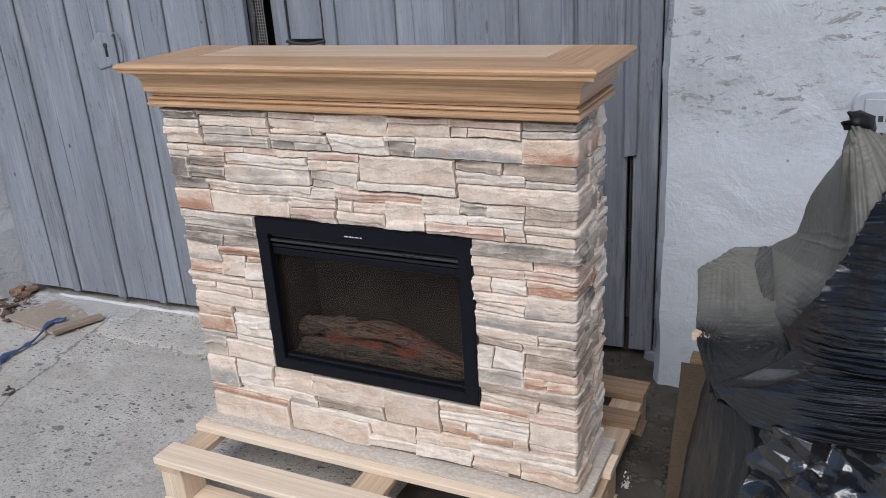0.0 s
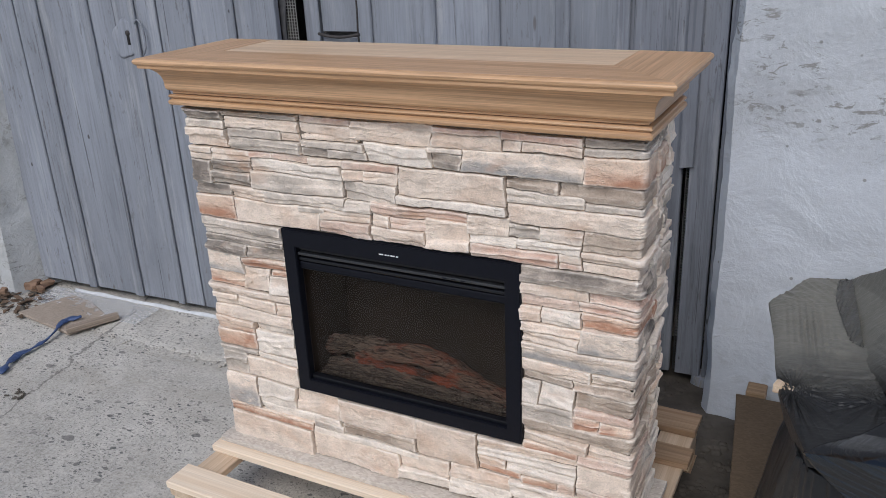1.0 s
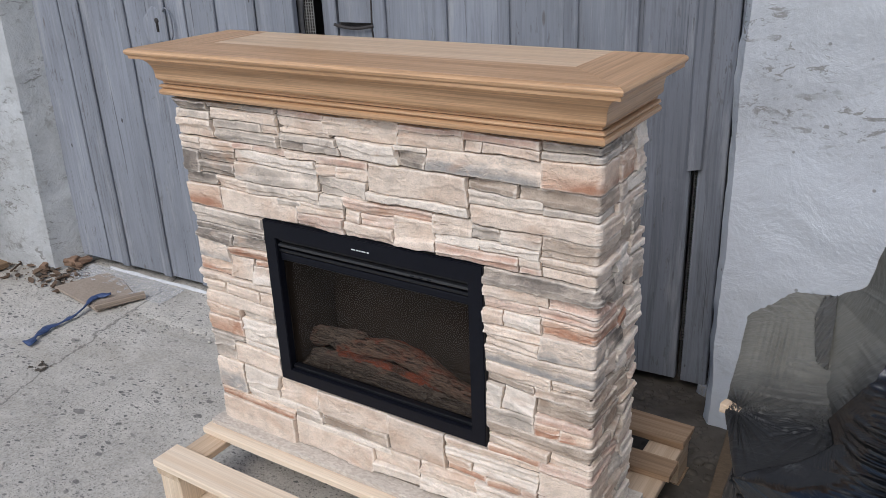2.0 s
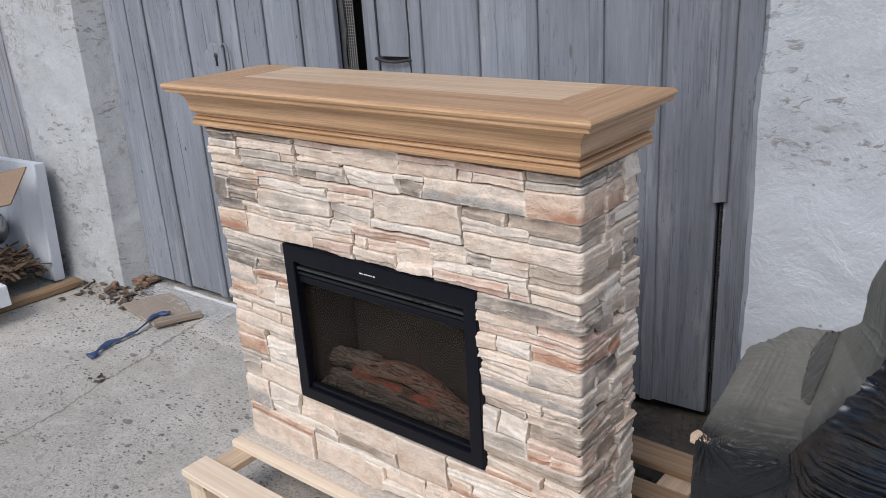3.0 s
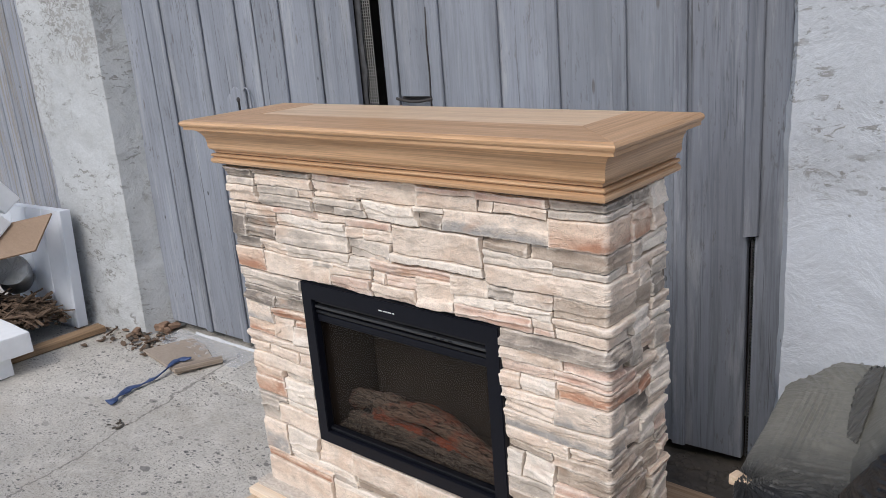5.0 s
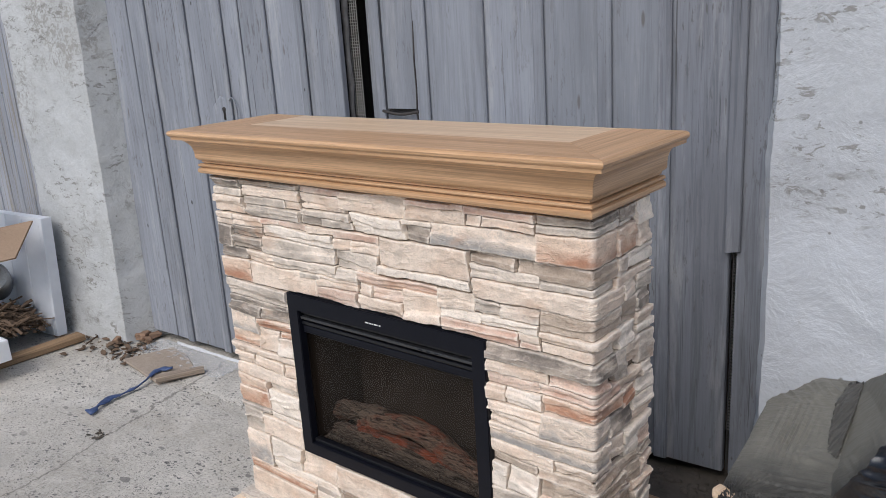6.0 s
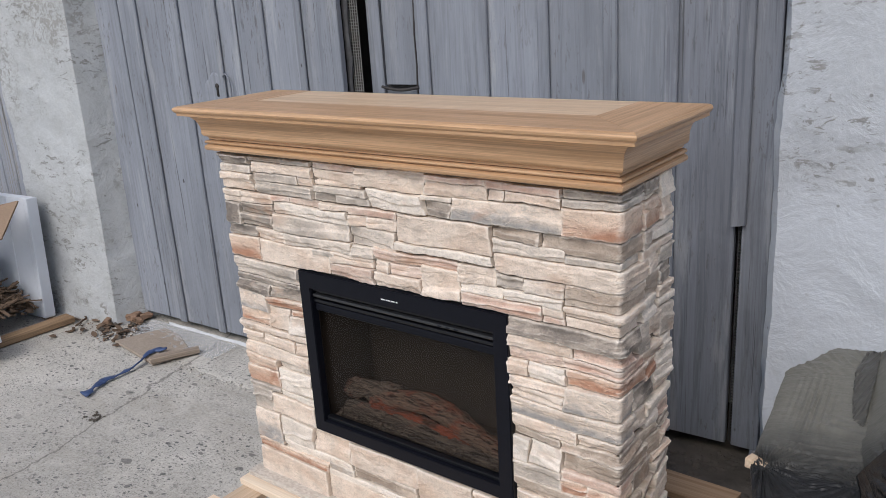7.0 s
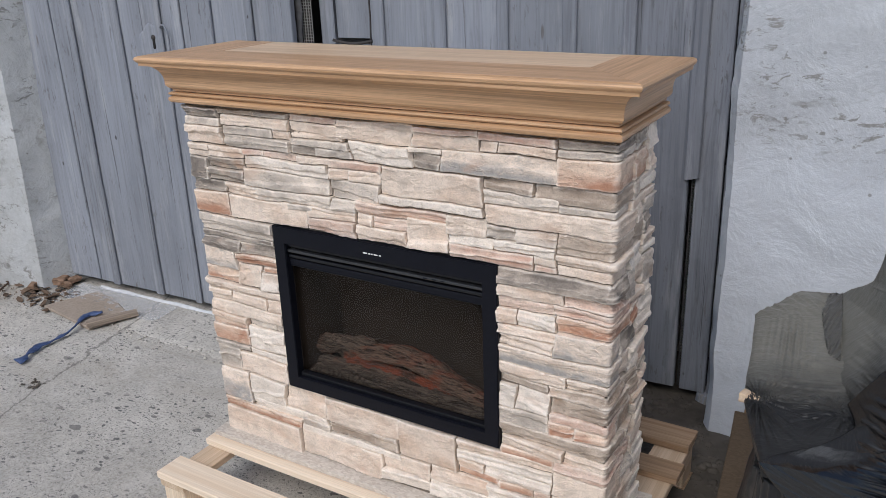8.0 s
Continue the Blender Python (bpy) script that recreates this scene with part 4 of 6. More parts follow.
# the side faces, behind the corner stones
SIDE = S(0.232)
course(9, (S(0.105), S(0.165), 0.72, 1.0, "d"), (S(0.165), SIDE, 0.5, 1.0, "w", 0.006), (S(0.085), S(0.165), 0.02, 0.62, "o"), (S(0.10), S(0.165), 0.62, 0.72, "g"), (S(0.165), SIDE, 0.04, 0.5, "c"))
course(8, (S(0.09), S(0.125), 0.55, 1.0, "g"), (S(0.125), SIDE, 0.66, 1.02, "w", 0.004), (S(0.08), SIDE, 0.40, 0.60, "c", 0.006), (S(0.11), S(0.17), 0.0, 0.40, "c"), (S(0.17), SIDE, 0.02, 0.40, "g"))
course(7, (S(0.10), S(0.165), 0.45, 1.0, "b"), (S(0.165), SIDE, 0.56, 1.0, "d"), (S(0.085), S(0.16), 0.0, 0.45, "w", 0.007), (S(0.165), SIDE, 0.28, 0.56, "c", 0.009), (S(0.165), SIDE, 0.0, 0.28, "w", 0.004))
course(6, (S(0.08), S(0.12), 0.30, 1.0, "g"), (S(0.12), S(0.18), 0.42, 1.0, "c"), (S(0.18), SIDE, 0.30, 1.0, "g", 0.005), (S(0.09), S(0.18), 0.0, 0.30, "c", 0.004), (S(0.185), SIDE, 0.0, 0.30, "w", 0.010))
course(5, (S(0.11), S(0.165), 0.55, 1.0, "o"), (S(0.055), S(0.15), 0.10, 0.55, "d"), (S(0.165), SIDE, 0.60, 1.0, "w", 0.008), (S(0.15), SIDE, 0.28, 0.60, "w", 0.010), (S(0.15), SIDE, 0.0, 0.28, "c"))
course(4, (S(0.06), S(0.115), 0.50, 1.0, "c"), (S(0.115), SIDE, 0.62, 1.0, "w", 0.010), (S(0.115), S(0.17), 0.30, 0.62, "w"), (S(0.07), S(0.17), 0.0, 0.30, "b"), (S(0.17), SIDE, 0.32, 0.62, "p"), (S(0.17), SIDE, 0.0, 0.32, "d", 0.006))
course(3, (S(0.12), S(0.18), 0.50, 1.0, "b"), (S(0.18), SIDE, 0.52, 1.0, "p", 0.008), (S(0.06), S(0.15), 0.0, 0.50, "b"), (S(0.15), SIDE, 0.24, 0.52, "o"), (S(0.15), SIDE, 0.0, 0.24, "g", 0.009))
course(2, (S(0.09), S(0.16), 0.46, 1.0, "b"), (S(0.16), SIDE, 0.55, 1.0, "w", 0.011), (S(0.05), S(0.14), 0.0, 0.46, "p"), (S(0.14), SIDE, 0.0, 0.55, "c", 0.005))
course(1, (S(0.10), S(0.17), 0.45, 1.0, "g"), (S(0.17), SIDE, 0.40, 1.0, "w", 0.009), (S(0.07), S(0.17), 0.0, 0.45, "c"), (S(0.17), SIDE, 0.0, 0.40, "c", 0.004))
course(0, (S(0.08), S(0.16), 0.52, 1.0, "c"), (S(0.11), SIDE, 0.04, 0.52, "w", 0.007), (S(0.16), SIDE, 0.52, 1.0, "g"))
for r in range(10):
    for a, b, tone in ((0.02, 0.5, "cgbw"[r % 4]), (0.5, 1.0, "wcpg"[(r * 3 + 1) % 4])):
        course(r, (FX0 - 0.245, FX0 - 0.145 + 0.02 * (r % 3), a, b, tone), (FX0 - 0.145 + 0.02 * (r % 3), FX0 - 0.062, a, b, "cwgb"[(r + 2) % 4]))

# the carcass behind the cladding, in pieces round the firebox, and its base board
for x0, x1, z0, z1 in ((-0.540, -0.292, 0.172, 1.084), (0.292, 0.530, 0.172, 1.084), (-0.2915, 0.2915, 0.172, 0.38), (-0.2915, 0.2915, 0.796, 1.084)):
    part("carcass_panel", box(x0, x1, 0.010, 0.248, z0, z1, 0), CORE, fireplace)
part("base_board", box(-0.574, 0.574, -0.034, 0.258, 0.156, 0.172, 0.0015), CHIPBOARD, fireplace, "raw chipboard base with a crumbling edge")

# the oak mantel: a mitred top and two mouldings
MX0, MX1, MBACK = -0.544, 0.532, 0.262
TOP_EDGE = [(0.0, 1.174), (0.046, 1.174), (0.062, 1.178), (0.069, 1.184), (0.071, 1.189), (0.069, 1.1935), (0.064, 1.1955), (0.0, 1.1955)]
CROWN = [(0.0, 1.1090), (0.0155, 1.1110), (0.0160, 1.1160), (0.0230, 1.1195), (0.0265, 1.1245), (0.0268, 1.1300), (0.0268, 1.1360), (0.0280, 1.1440), (0.0305, 1.1520),
         (0.0350, 1.1600), (0.0410, 1.1665), (0.0480, 1.1710), (0.0480, 1.1738), (0.0, 1.1738)]
BEAD = [(0.0, 1.0840), (0.0205, 1.0840), (0.0240, 1.0865), (0.0255, 1.0910), (0.0240, 1.0955), (0.0190, 1.0985), (0.0170, 1.0995), (0.0215, 1.1010), (0.0240, 1.1040), (0.0225, 1.1075), (0.0185, 1.1088), (0.0, 1.1088)]


def moulding(name, profile, parent):
    """A run of moulding on the front and both ends, cut to a mitre at the corners."""
    front = [[(MX0 - o, -o, z) for o, z in profile], [(MX1 + o, -o, z) for o, z in profile]]
    v, f = loft(front, True, True)
    finish(name, v, f, OAK_X, parent, smooth=False)
    for x, side in ((MX1, 1), (MX0, -1)):
        v, f = loft([[(x + side * (o + 0.0004), -o, z) for o, z in profile], [(x + side * (o + 0.0004), MBACK, z) for o, z in profile]])
        if side < 0:
            f = [q[::-1] for q in f]
        finish(name, v, f, OAK_Y, parent, smooth=False)


mantel = thing("mantel", pose(0, 0, 0), "planed oak mantel with a crown moulding", "")
mantel.parent = fireplace
for key in ("category",):
    mantel.pop(key, None)
moulding("crown_moulding", CROWN, mantel)
moulding("bead_moulding", BEAD, mantel)
moulding("edge_moulding", TOP_EDGE, mantel)
part("soffit_board", box(MX0, MX1, 0.0005, MBACK, 1.0845, 1.172, 0), OAK_X, mantel)


def slab(points, z0, z1):
    bm = bmesh.new()
    low, high = [bm.verts.new((x, y, z0)) for x, y in points], [bm.verts.new((x, y, z1)) for x, y in points]
    bm.faces.new(high)
    bm.faces.new(low[::-1])
    for i in range(len(points)):
        j = (i + 1) % len(points)
        bm.faces.new((low[i], low[j], high[j], high[i]))
    bmesh.ops.bevel(bm, geom=[e for e in bm.edges if all(v.co.z > z1 - 1e-4 for v in e.verts)], offset=0.0006, segments=1, affect="EDGES")
    return bm


IN0, IN1, INY = -0.472, 0.456, 0.076
part("front_border", slab([(MX0 - 0.064, -0.064), (MX1 + 0.064, -0.064), (IN1, INY), (IN0, INY)], 1.1735, 1.1962), OAK_X, mantel)
part("end_border", slab([(MX1 + 0.0645, -0.064), (MX1 + 0.0645, MBACK), (IN1 + 0.0005, MBACK), (IN1 + 0.0005, INY)], 1.1735, 1.1960), OAK_Y, mantel)
part("end_border", slab([(MX0 - 0.0645, -0.064), (IN0 - 0.0005, INY), (IN0 - 0.0005, MBACK), (MX0 - 0.0645, MBACK)], 1.1735, 1.1960), OAK_Y, mantel)
part("centre_panel", slab([(IN0, INY + 0.0006), (IN1, INY + 0.0006), (IN1, MBACK), (IN0, MBACK)], 1.1735, 1.1957), OAK_PALE, mantel)

# the electric firebox
firebox = thing("firebox", pose(0, 0, 0), "black electric firebox insert with a smoked glass front and glowing logs", "")
firebox.parent = fireplace
firebox.pop("category", None)
IX, IZ0, IZ1 = 0.301, 0.371, 0.8045


def frame_bar(points):
    """A flat bar of the insert's frame from four front corners, with a chamfered face."""
    bm = bmesh.new()
    near = [bm.verts.new((x, -0.006, z)) for x, z in points]
    far = [bm.verts.new((x, 0.014, z)) for x, z in points]
    bm.faces.new(near)
    bm.faces.new(far[::-1])
    for i in range(4):
        j = (i + 1) % 4
        bm.faces.new((near[i], far[i], far[j], near[j]))
    bmesh.ops.recalc_face_normals(bm, faces=bm.faces)
    bmesh.ops.bevel(bm, geom=[e for e in bm.edges if e.calc_length() > 0.1 and all(v.co.y < 0 for v in e.verts)], offset=0.002, segments=2, affect="EDGES")
    return bm


W = 0.036
part("top_bar", frame_bar([(-IX, IZ1), (IX, IZ1), (IX - W, IZ1 - 0.042), (-IX + W, IZ1 - 0.042)]), BLACK_METAL, firebox)
part("bottom_bar", frame_bar([(-IX, IZ0), (IX, IZ0), (IX - W, IZ0 + 0.034), (-IX + W, IZ0 + 0.034)]), BLACK_METAL, firebox)
part("side_bar", frame_bar([(-IX, IZ0), (-IX + W, IZ0 + 0.034), (-IX + W, IZ1 - 0.042), (-IX, IZ1)]), BLACK_METAL, firebox)
part("side_bar", frame_bar([(IX, IZ0), (IX - W, IZ0 + 0.034), (IX - W, IZ1 - 0.042), (IX, IZ1)]), BLACK_METAL, firebox)
GX = IX - W
for z0, z1, y0 in ((0.7535, 0.7605, 0.004), (0.7405, 0.7475, 0.001), (0.7265, 0.7345, 0.003)):
    part("louvre", box(-GX, GX, y0, 0.030, z0, z1, 0.0022, 2), LOUVRE if z0 == 0.7405 else BLACK_GLOSS, firebox)
part("louvre_backing", box(-GX, GX, 0.030, 0.036, 0.722, 0.762, 0), FIREBOX, firebox)
for i in range(3):
    part("button", box(0.118 + 0.022 * i, 0.128 + 0.022 * i, -0.0004, 0.004, 0.7425, 0.7455, 0.0006), BLACK_METAL, firebox)
part("header_rail", box(-GX, GX, 0.006, 0.030, 0.704, 0.7225, 0.002), BLACK_METAL, firebox)
part("sill", box(-GX, GX, 0.004, 0.022, 0.4055, 0.4150, 0.002, 2), BLACK_GLOSS, firebox)
glass = part("glass_pane", box(-GX + 0.001, GX - 0.001, 0.016, 0.0195, 0.4155, 0.7035, 0), GLASS, firebox)
glass.visible_shadow = False
# the maker's lettering on the top bar, as bars
for i, wd in enumerate((0.008, 0.004, 0.006, 0.005, 0.007, 0.004, 0.006)):
    part("lettering", box(-0.033 + 0.0072 * i, -0.033 + 0.0072 * i + wd * 0.8, -0.0068, -0.0058, 0.7780, 0.7808, 0), PRINT, firebox)
# lining of the box
for name, b in (("back_lining", (-0.29, 0.29, 0.190, 0.196, 0.385, 0.79)), ("floor_lining", (-0.29, 0.29, 0.022, 0.189, 0.385, 0.405)), ("roof_lining", (-0.29, 0.29, 0.037, 0.189, 0.72, 0.74)),
                ("side_lining", (-0.29, -0.27, 0.022, 0.189, 0.4055, 0.719)), ("side_lining", (0.27, 0.29, 0.022, 0.189, 0.4055, 0.719))):
    part(name, box(*b, 0.001), FIREBOX, firebox)


def log(points, r0, r1, seed, material, name="log", label="", knobs=0.30):
    """A cast resin log along a bent line, knobbly and split, with flat sawn ends."""
    pts = [Vector(p) for p in points]
    n, sides, rings = 44, 30, []
    for i in range(n + 1):
        s = i / n
        p = glide(pts, s, 1.0)
        d = (glide(pts, min(1.0, s + 0.01), 1.0) - glide(pts, max(0.0, s - 0.01), 1.0)).normalized()
        u = d.cross(Vector((0, 0, 1))).normalized()
        w = u.cross(d)
        row = []
        for k in range(sides):
            a = 2 * math.pi * k / sides
            r = (r0 + (r1 - r0) * s) * (1 + knobs * noise.fractal(Vector((math.cos(a) * 1.9 + seed, math.sin(a) * 1.9, s * 7)), 0.9, 2.0, 4) + 0.10 * noise.noise(Vector((a * 4.5, s * 2.0, seed))))
            row.append(p + (u * math.cos(a) + w * math.sin(a)) * r * (0.9 if i in (0, n) else 1.0))
        rings.append(row)
    v, f = loft(rings)
    return finish(name, v, f, material, firebox, label)


log([(-0.272, 0.104, 0.450), (-0.20, 0.103, 0.462), (-0.10, 0.100, 0.478)], 0.026, 0.021, 3.1, LOG, label="grey-brown resin log with a sawn end")
log([(-0.175, 0.088, 0.436), (-0.09, 0.088, 0.470), (0.0, 0.088, 0.481), (0.085, 0.084, 0.463), (0.17, 0.080, 0.430), (0.262, 0.076, 0.404)], 0.024, 0.027, 5.7, LOG_RED, label="long bent resin log reddened by embers")
log([(-0.25, 0.066, 0.420), (-0.13, 0.064, 0.428), (-0.02, 0.062, 0.432)], 0.017, 0.021, 6.2, CHAR, label="charred resin log in front")
log([(-0.022, 0.058, 0.426), (0.10, 0.056, 0.420), (0.262, 0.052, 0.404)], 0.020, 0.016, 8.4, CHAR, label="charred resin log in front")
log([(-0.16, 0.066, 0.444), (-0.06, 0.063, 0.450), (0.03, 0.062, 0.446), (0.13, 0.060, 0.431), (0.25, 0.056, 0.410)], 0.010, 0.010, 11.3, COALS, "ember_ridge", "glowing red coals between the logs", 0.7)
log([(0.108, 0.084, 0.424), (0.112, 0.060, 0.420), (0.114, 0.036, 0.416)], 0.022, 0.023, 7.7, CHAR, label="sawn log end facing out")
log([(0.196, 0.078, 0.412), (0.199, 0.056, 0.410), (0.201, 0.034, 0.408)], 0.017, 0.018, 4.4, CHAR, label="sawn log end facing out")
log([(-0.255, 0.040, 0.406), (0.0, 0.042, 0.410), (0.255, 0.038, 0.404)], 0.013, 0.013, 9.9, CHAR, "coal_bed", "dark ribbed bed of cast coals", 0.8)
for i in range(30):
    rnd = random.Random(i + 50)
    x = -0.24 + 0.0165 * i + rnd.uniform(-0.003, 0.003)
    v, f = tube([(x, 0.030, 0.404), (x, 0.030, 0.412), (x + rnd.uniform(-0.002, 0.002), 0.037, 0.424 + rnd.uniform(0, 0.007))], 0.0044, 7)
    finish("grate_rib", v, f, CHAR, firebox)


# ---- the pallet ----
pallet = thing("wooden_pallet", pose(0, 0, 0), "pale rough-sawn pine pallet standing on the concrete", "pallet")
PX0, PX1 = -0.586, 0.592


def pallet_board(x0, x1, y0, y1, z0, z1, along, seed, name):
    if along == "x":
        v, f = plank(x1 - x0, y1 - y0, z1 - z0, "x", seed, 0.003, 0.0025, 0.1, 0.004)
    else:
        v, f = plank(y1 - y0, x1 - x0, z1 - z0, "y", seed, 0.003, 0.0025, 0.1, 0.004)
    # rear boards get the pine whose colour already holds the shade
    finish(name, [(x + x0, y + y0, z + z0) for x, y, z in v], f, (PINE_X if y0 < 0.3 else PINE_SHADED) if along == "x" else PINE_Y, pallet, smooth=False)


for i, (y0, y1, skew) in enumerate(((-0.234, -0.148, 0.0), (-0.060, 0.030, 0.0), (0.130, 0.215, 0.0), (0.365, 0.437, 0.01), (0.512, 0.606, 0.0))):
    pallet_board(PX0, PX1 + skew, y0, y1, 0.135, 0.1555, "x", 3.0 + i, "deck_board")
for i, (x0, x1) in enumerate(((PX0 + 0.004, PX0 + 0.088), (-0.020, 0.072), (PX1 - 0.092, PX1 - 0.004))):
    pallet_board(x0, x1, -0.228, 0.600, 0.113, 0.1345, "y", 13.0 + i, "stringer_board")
    for k, y0 in enumerate((-0.224, 0.140, 0.512)):
        b = box(x0 + 0.004, x1 - 0.004, y0, y0 + 0.085, 0.022, 0.1125, 0.003)
        # front blocks stay pale; rear ones have shade put into their colour
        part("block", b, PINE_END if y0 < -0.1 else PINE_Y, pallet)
for i, (y0, y1) in enumerate(((-0.226, -0.138), (0.138, 0.228), (0.510, 0.600))):
    pallet_board(PX0 + 0.004, PX1 - 0.004, y0, y1, 0.0, 0.0215, "x", 23.0 + i, "bottom_board")


# ---- wrapped furniture on the other side ----
def wrapped(name, corners, material, parent, seed, ridges, puff=0.010, label="", bands=0.0, finest=0.0085):
    """Film pulled tight over a few hard corners: a hull, divided finely and gathered into creases that run to the ridge points."""
    bm = bmesh.new()
    for c in corners:
        bm.verts.new(c)
    hull = bmesh.ops.convex_hull(bm, input=bm.verts[:])
    bmesh.ops.delete(bm, geom=[g for g in hull["geom_interior"] if isinstance(g, bmesh.types.BMVert)], context="VERTS")
    bmesh.ops.triangulate(bm, faces=bm.faces[:])
    for limit in (0.30, 0.15, 0.08, 0.045, 0.025, 0.013, finest):
        long = [e for e in bm.edges if e.calc_length() > limit]
        bmesh.ops.subdivide_edges(bm, edges=long, cuts=1, use_grid_fill=False)
        bmesh.ops.triangulate(bm, faces=[q for q in bm.faces if len(q.verts) > 3])
        if limit < 0.03:
            bmesh.ops.smooth_vert(bm, verts=bm.verts[:], factor=0.5, use_axis_x=True, use_axis_y=True, use_axis_z=True)
    bm.normal_update()
    moves = []
    for v in bm.verts:
        p, out = v.co, v.normal
        d = bumpy(p, 5, puff, seed)
        u = out.cross(Vector((0, 0, 1)) if abs(out.z) < 0.8 else Vector((1, 0, 0))).normalized()
        w = out.cross(u)
        for at, count, reach, depth in ridges:
            q = p - Vector(at)
            a = math.atan2(q.dot(w), abs(q.dot(u)) + 1e-5)
            near = math.exp(-(q.length / reach) ** 2) * min(1.0, q.length / 0.04)
            fold = 1 - 2.4 * abs(noise.noise(Vector((a * count * 0.3, q.length * 1.3, seed + count))))
            d += depth * near * fold
        if bands:
            rise = p.z * bands + p.x * 5.0 + 1.5 * noise.noise(p * 4)
            crest = 1.0 - 2.0 * abs(noise.noise(Vector((p.x * 2.2 + seed, p.y, rise))))
            d += 0.0065 * max(0.0, crest) ** 3
        moves.append(out * d)
    for v, m in zip(bm.verts, moves):
        v.co += m
    return part(name, bm, material, parent, label, smooth=True)


def draped(name, cage, material, nu, nv, fold, core, label, sharp=0):
    """Film stretched over a cage of corners, gathered into folds, and closed towards a core inside the stack."""
    cage = [[Vector(p) for p in row] for row in cage]
    core = Vector(core)
    lines = [[glide(row, i / nu) for i in range(nu + 1)] for row in cage]
    grid = [[glide([line[i] for line in lines], j / nv) for i in range(nu + 1)] for j in range(nv + 1)]
    verts, faces = [], []
    for j in range(nv + 1):
        for i in range(nu + 1):
            p = grid[j][i]
            d = (grid[j][min(i + 1, nu)] - grid[j][max(i - 1, 0)]).cross(grid[min(j + 1, nv)][i] - grid[max(j - 1, 0)][i])
            d = d.normalized() if d.length > 1e-9 else (p - core).normalized()
            if d.dot(p - core) < 0:
                d = -d
            verts.append(p + d * fold(i / nu, j / nv, p))
    w = nu + 1
    for j in range(nv):
        for i in range(nu):
            faces.append((j * w + i, j * w + i + 1, (j + 1) * w + i + 1, (j + 1) * w + i))
    rim = [i for i in range(nu)] + [j * w + nu for j in range(nv)] + [nv * w + i for i in range(nu, 0, -1)] + [j * w for j in range(nv, 0, -1)]
    base = len(verts)
    verts += [verts[r].lerp(core, 0.55) for r in rim]
    m = len(rim)
    faces += [(rim[(k + 1) % m], rim[k], base + k, base + (k + 1) % m) for k in range(m)]
    faces.append(tuple(range(base + m - 1, base - 1, -1)))
    bm = bmesh.new()
    made = [bm.verts.new(v) for v in verts]
    for q in faces:
        bm.faces.new([made[k] for k in q])
    ob = part(name, bm, material, bundle, label, smooth=True)
    if sharp:
        ob.data.set_sharp_from_angle(angle=radians(sharp))
    return ob


def crest(x, y=0.0, z=0.0):
    """A thin raised line wherever the noise passes through nought."""
    return max(0.0, 1.0 - 4.0 * abs(noise.noise(Vector((x, y, z)))))


def bell(x, mid, wide):
    return math.exp(-((x - mid) / wide) ** 2)


def fan(p, at, count, reach, seed):
    """Creases that run away from a point in plan."""
    x, y = p.x - at[0], p.y - at[1]
    r = math.hypot(x, y)
    return crest(math.atan2(y, x) * count, seed, r * 2) * math.exp(-(r / reach) ** 2) * min(1.0, r / 0.015)


def seat_fold(u, v, p):
    d = bumpy(p, 7, 0.0022, 3.0)
    d += 0.0030 * math.sin(p.x * 520 + 60 * (p.y - 0.3) * 0.12 * 8) * bell(p.x - 0.77 + 0.14 * (p.y - 0.3), 0.055, 0.034) * bell(p.y, 0.16, 0.11)
    d += 0.0085 * fan(p, (0.832, -0.100), 9.0, 0.075, 2.0) * min(1.0, max(0.0, u - 0.18) / 0.12)
    d += 0.0062 * crest(p.y * 66 - 5 * p.x, 4.0, p.x * 2) * bell(p.y, -0.025, 0.045) * min(1.0, max(0.0, (p.x - 0.815) / 0.05))
    d += 0.0050 * crest(p.y * 38 + 9 * p.x, 9.0, p.x * 3) * bell(p.y, 0.075, 0.06) * min(1.0, max(0.0, (p.x - 0.84) / 0.05))
    d += 0.0060 * fan(p, (0.965, -0.10), 7.0, 0.07, 8.0)
    d += 0.0040 * crest(p.x * 45 + p.y * 30, p.y * 6, 1.0) * bell(p.y, 0.36, 0.07)
    return d + 0.0004 * crest(p.x * 40, p.y * 40, 2.0)


def back_fold(u, v, p):
    x, z = p.x - 1.037, 1.085 - p.z
    a = math.atan2(x, z + 0.01)
    d = bumpy(p, 6, 0.003, 9.0)
    d += 0.0075 * crest(a * 7.0, 1.0, z) * min(1.0, max(0.0, u - 0.42) / 0.10) * bell(z, 0.0, 0.22)
    d += 0.0040 * crest(a * 15.0, 3.0, z * 2) * bell(z, 0.03, 0.07)
    d += 0.0040 * crest(v * 34, u * 2, 5.0) * bell(v, 0.78, 0.14) * min(1.0, max(0.0, u - 0.1) / 0.3)
    d += 0.0030 * crest(v * 22, u * 3, 7.0) * bell(v, 0.45, 0.05) * min(1.0, u / 0.3)
    return d


def front_fold(u, v, p):
    """Long level creases where the film is pulled round the stack, finer and tighter towards its middle."""
    rise = p.z + 0.30 * (0.90 * p.y - 0.42 * p.x) + 0.010 * noise.noise(p * 5)
    along = 0.90 * p.x + 0.42 * p.y
    tight = min(1.0, max(0.0, (p.x - 0.985) / 0.06))
    d = 0.0075 * crest(rise * 62, along * 2.2, 1.0) + 0.0050 * crest(rise * 120, along * 3.0, 6.0) + 0.0016 * crest(rise * 230, along * 4.0, 11.0)
    return d * tight + bumpy(p, 5, 0.003, 12.0)


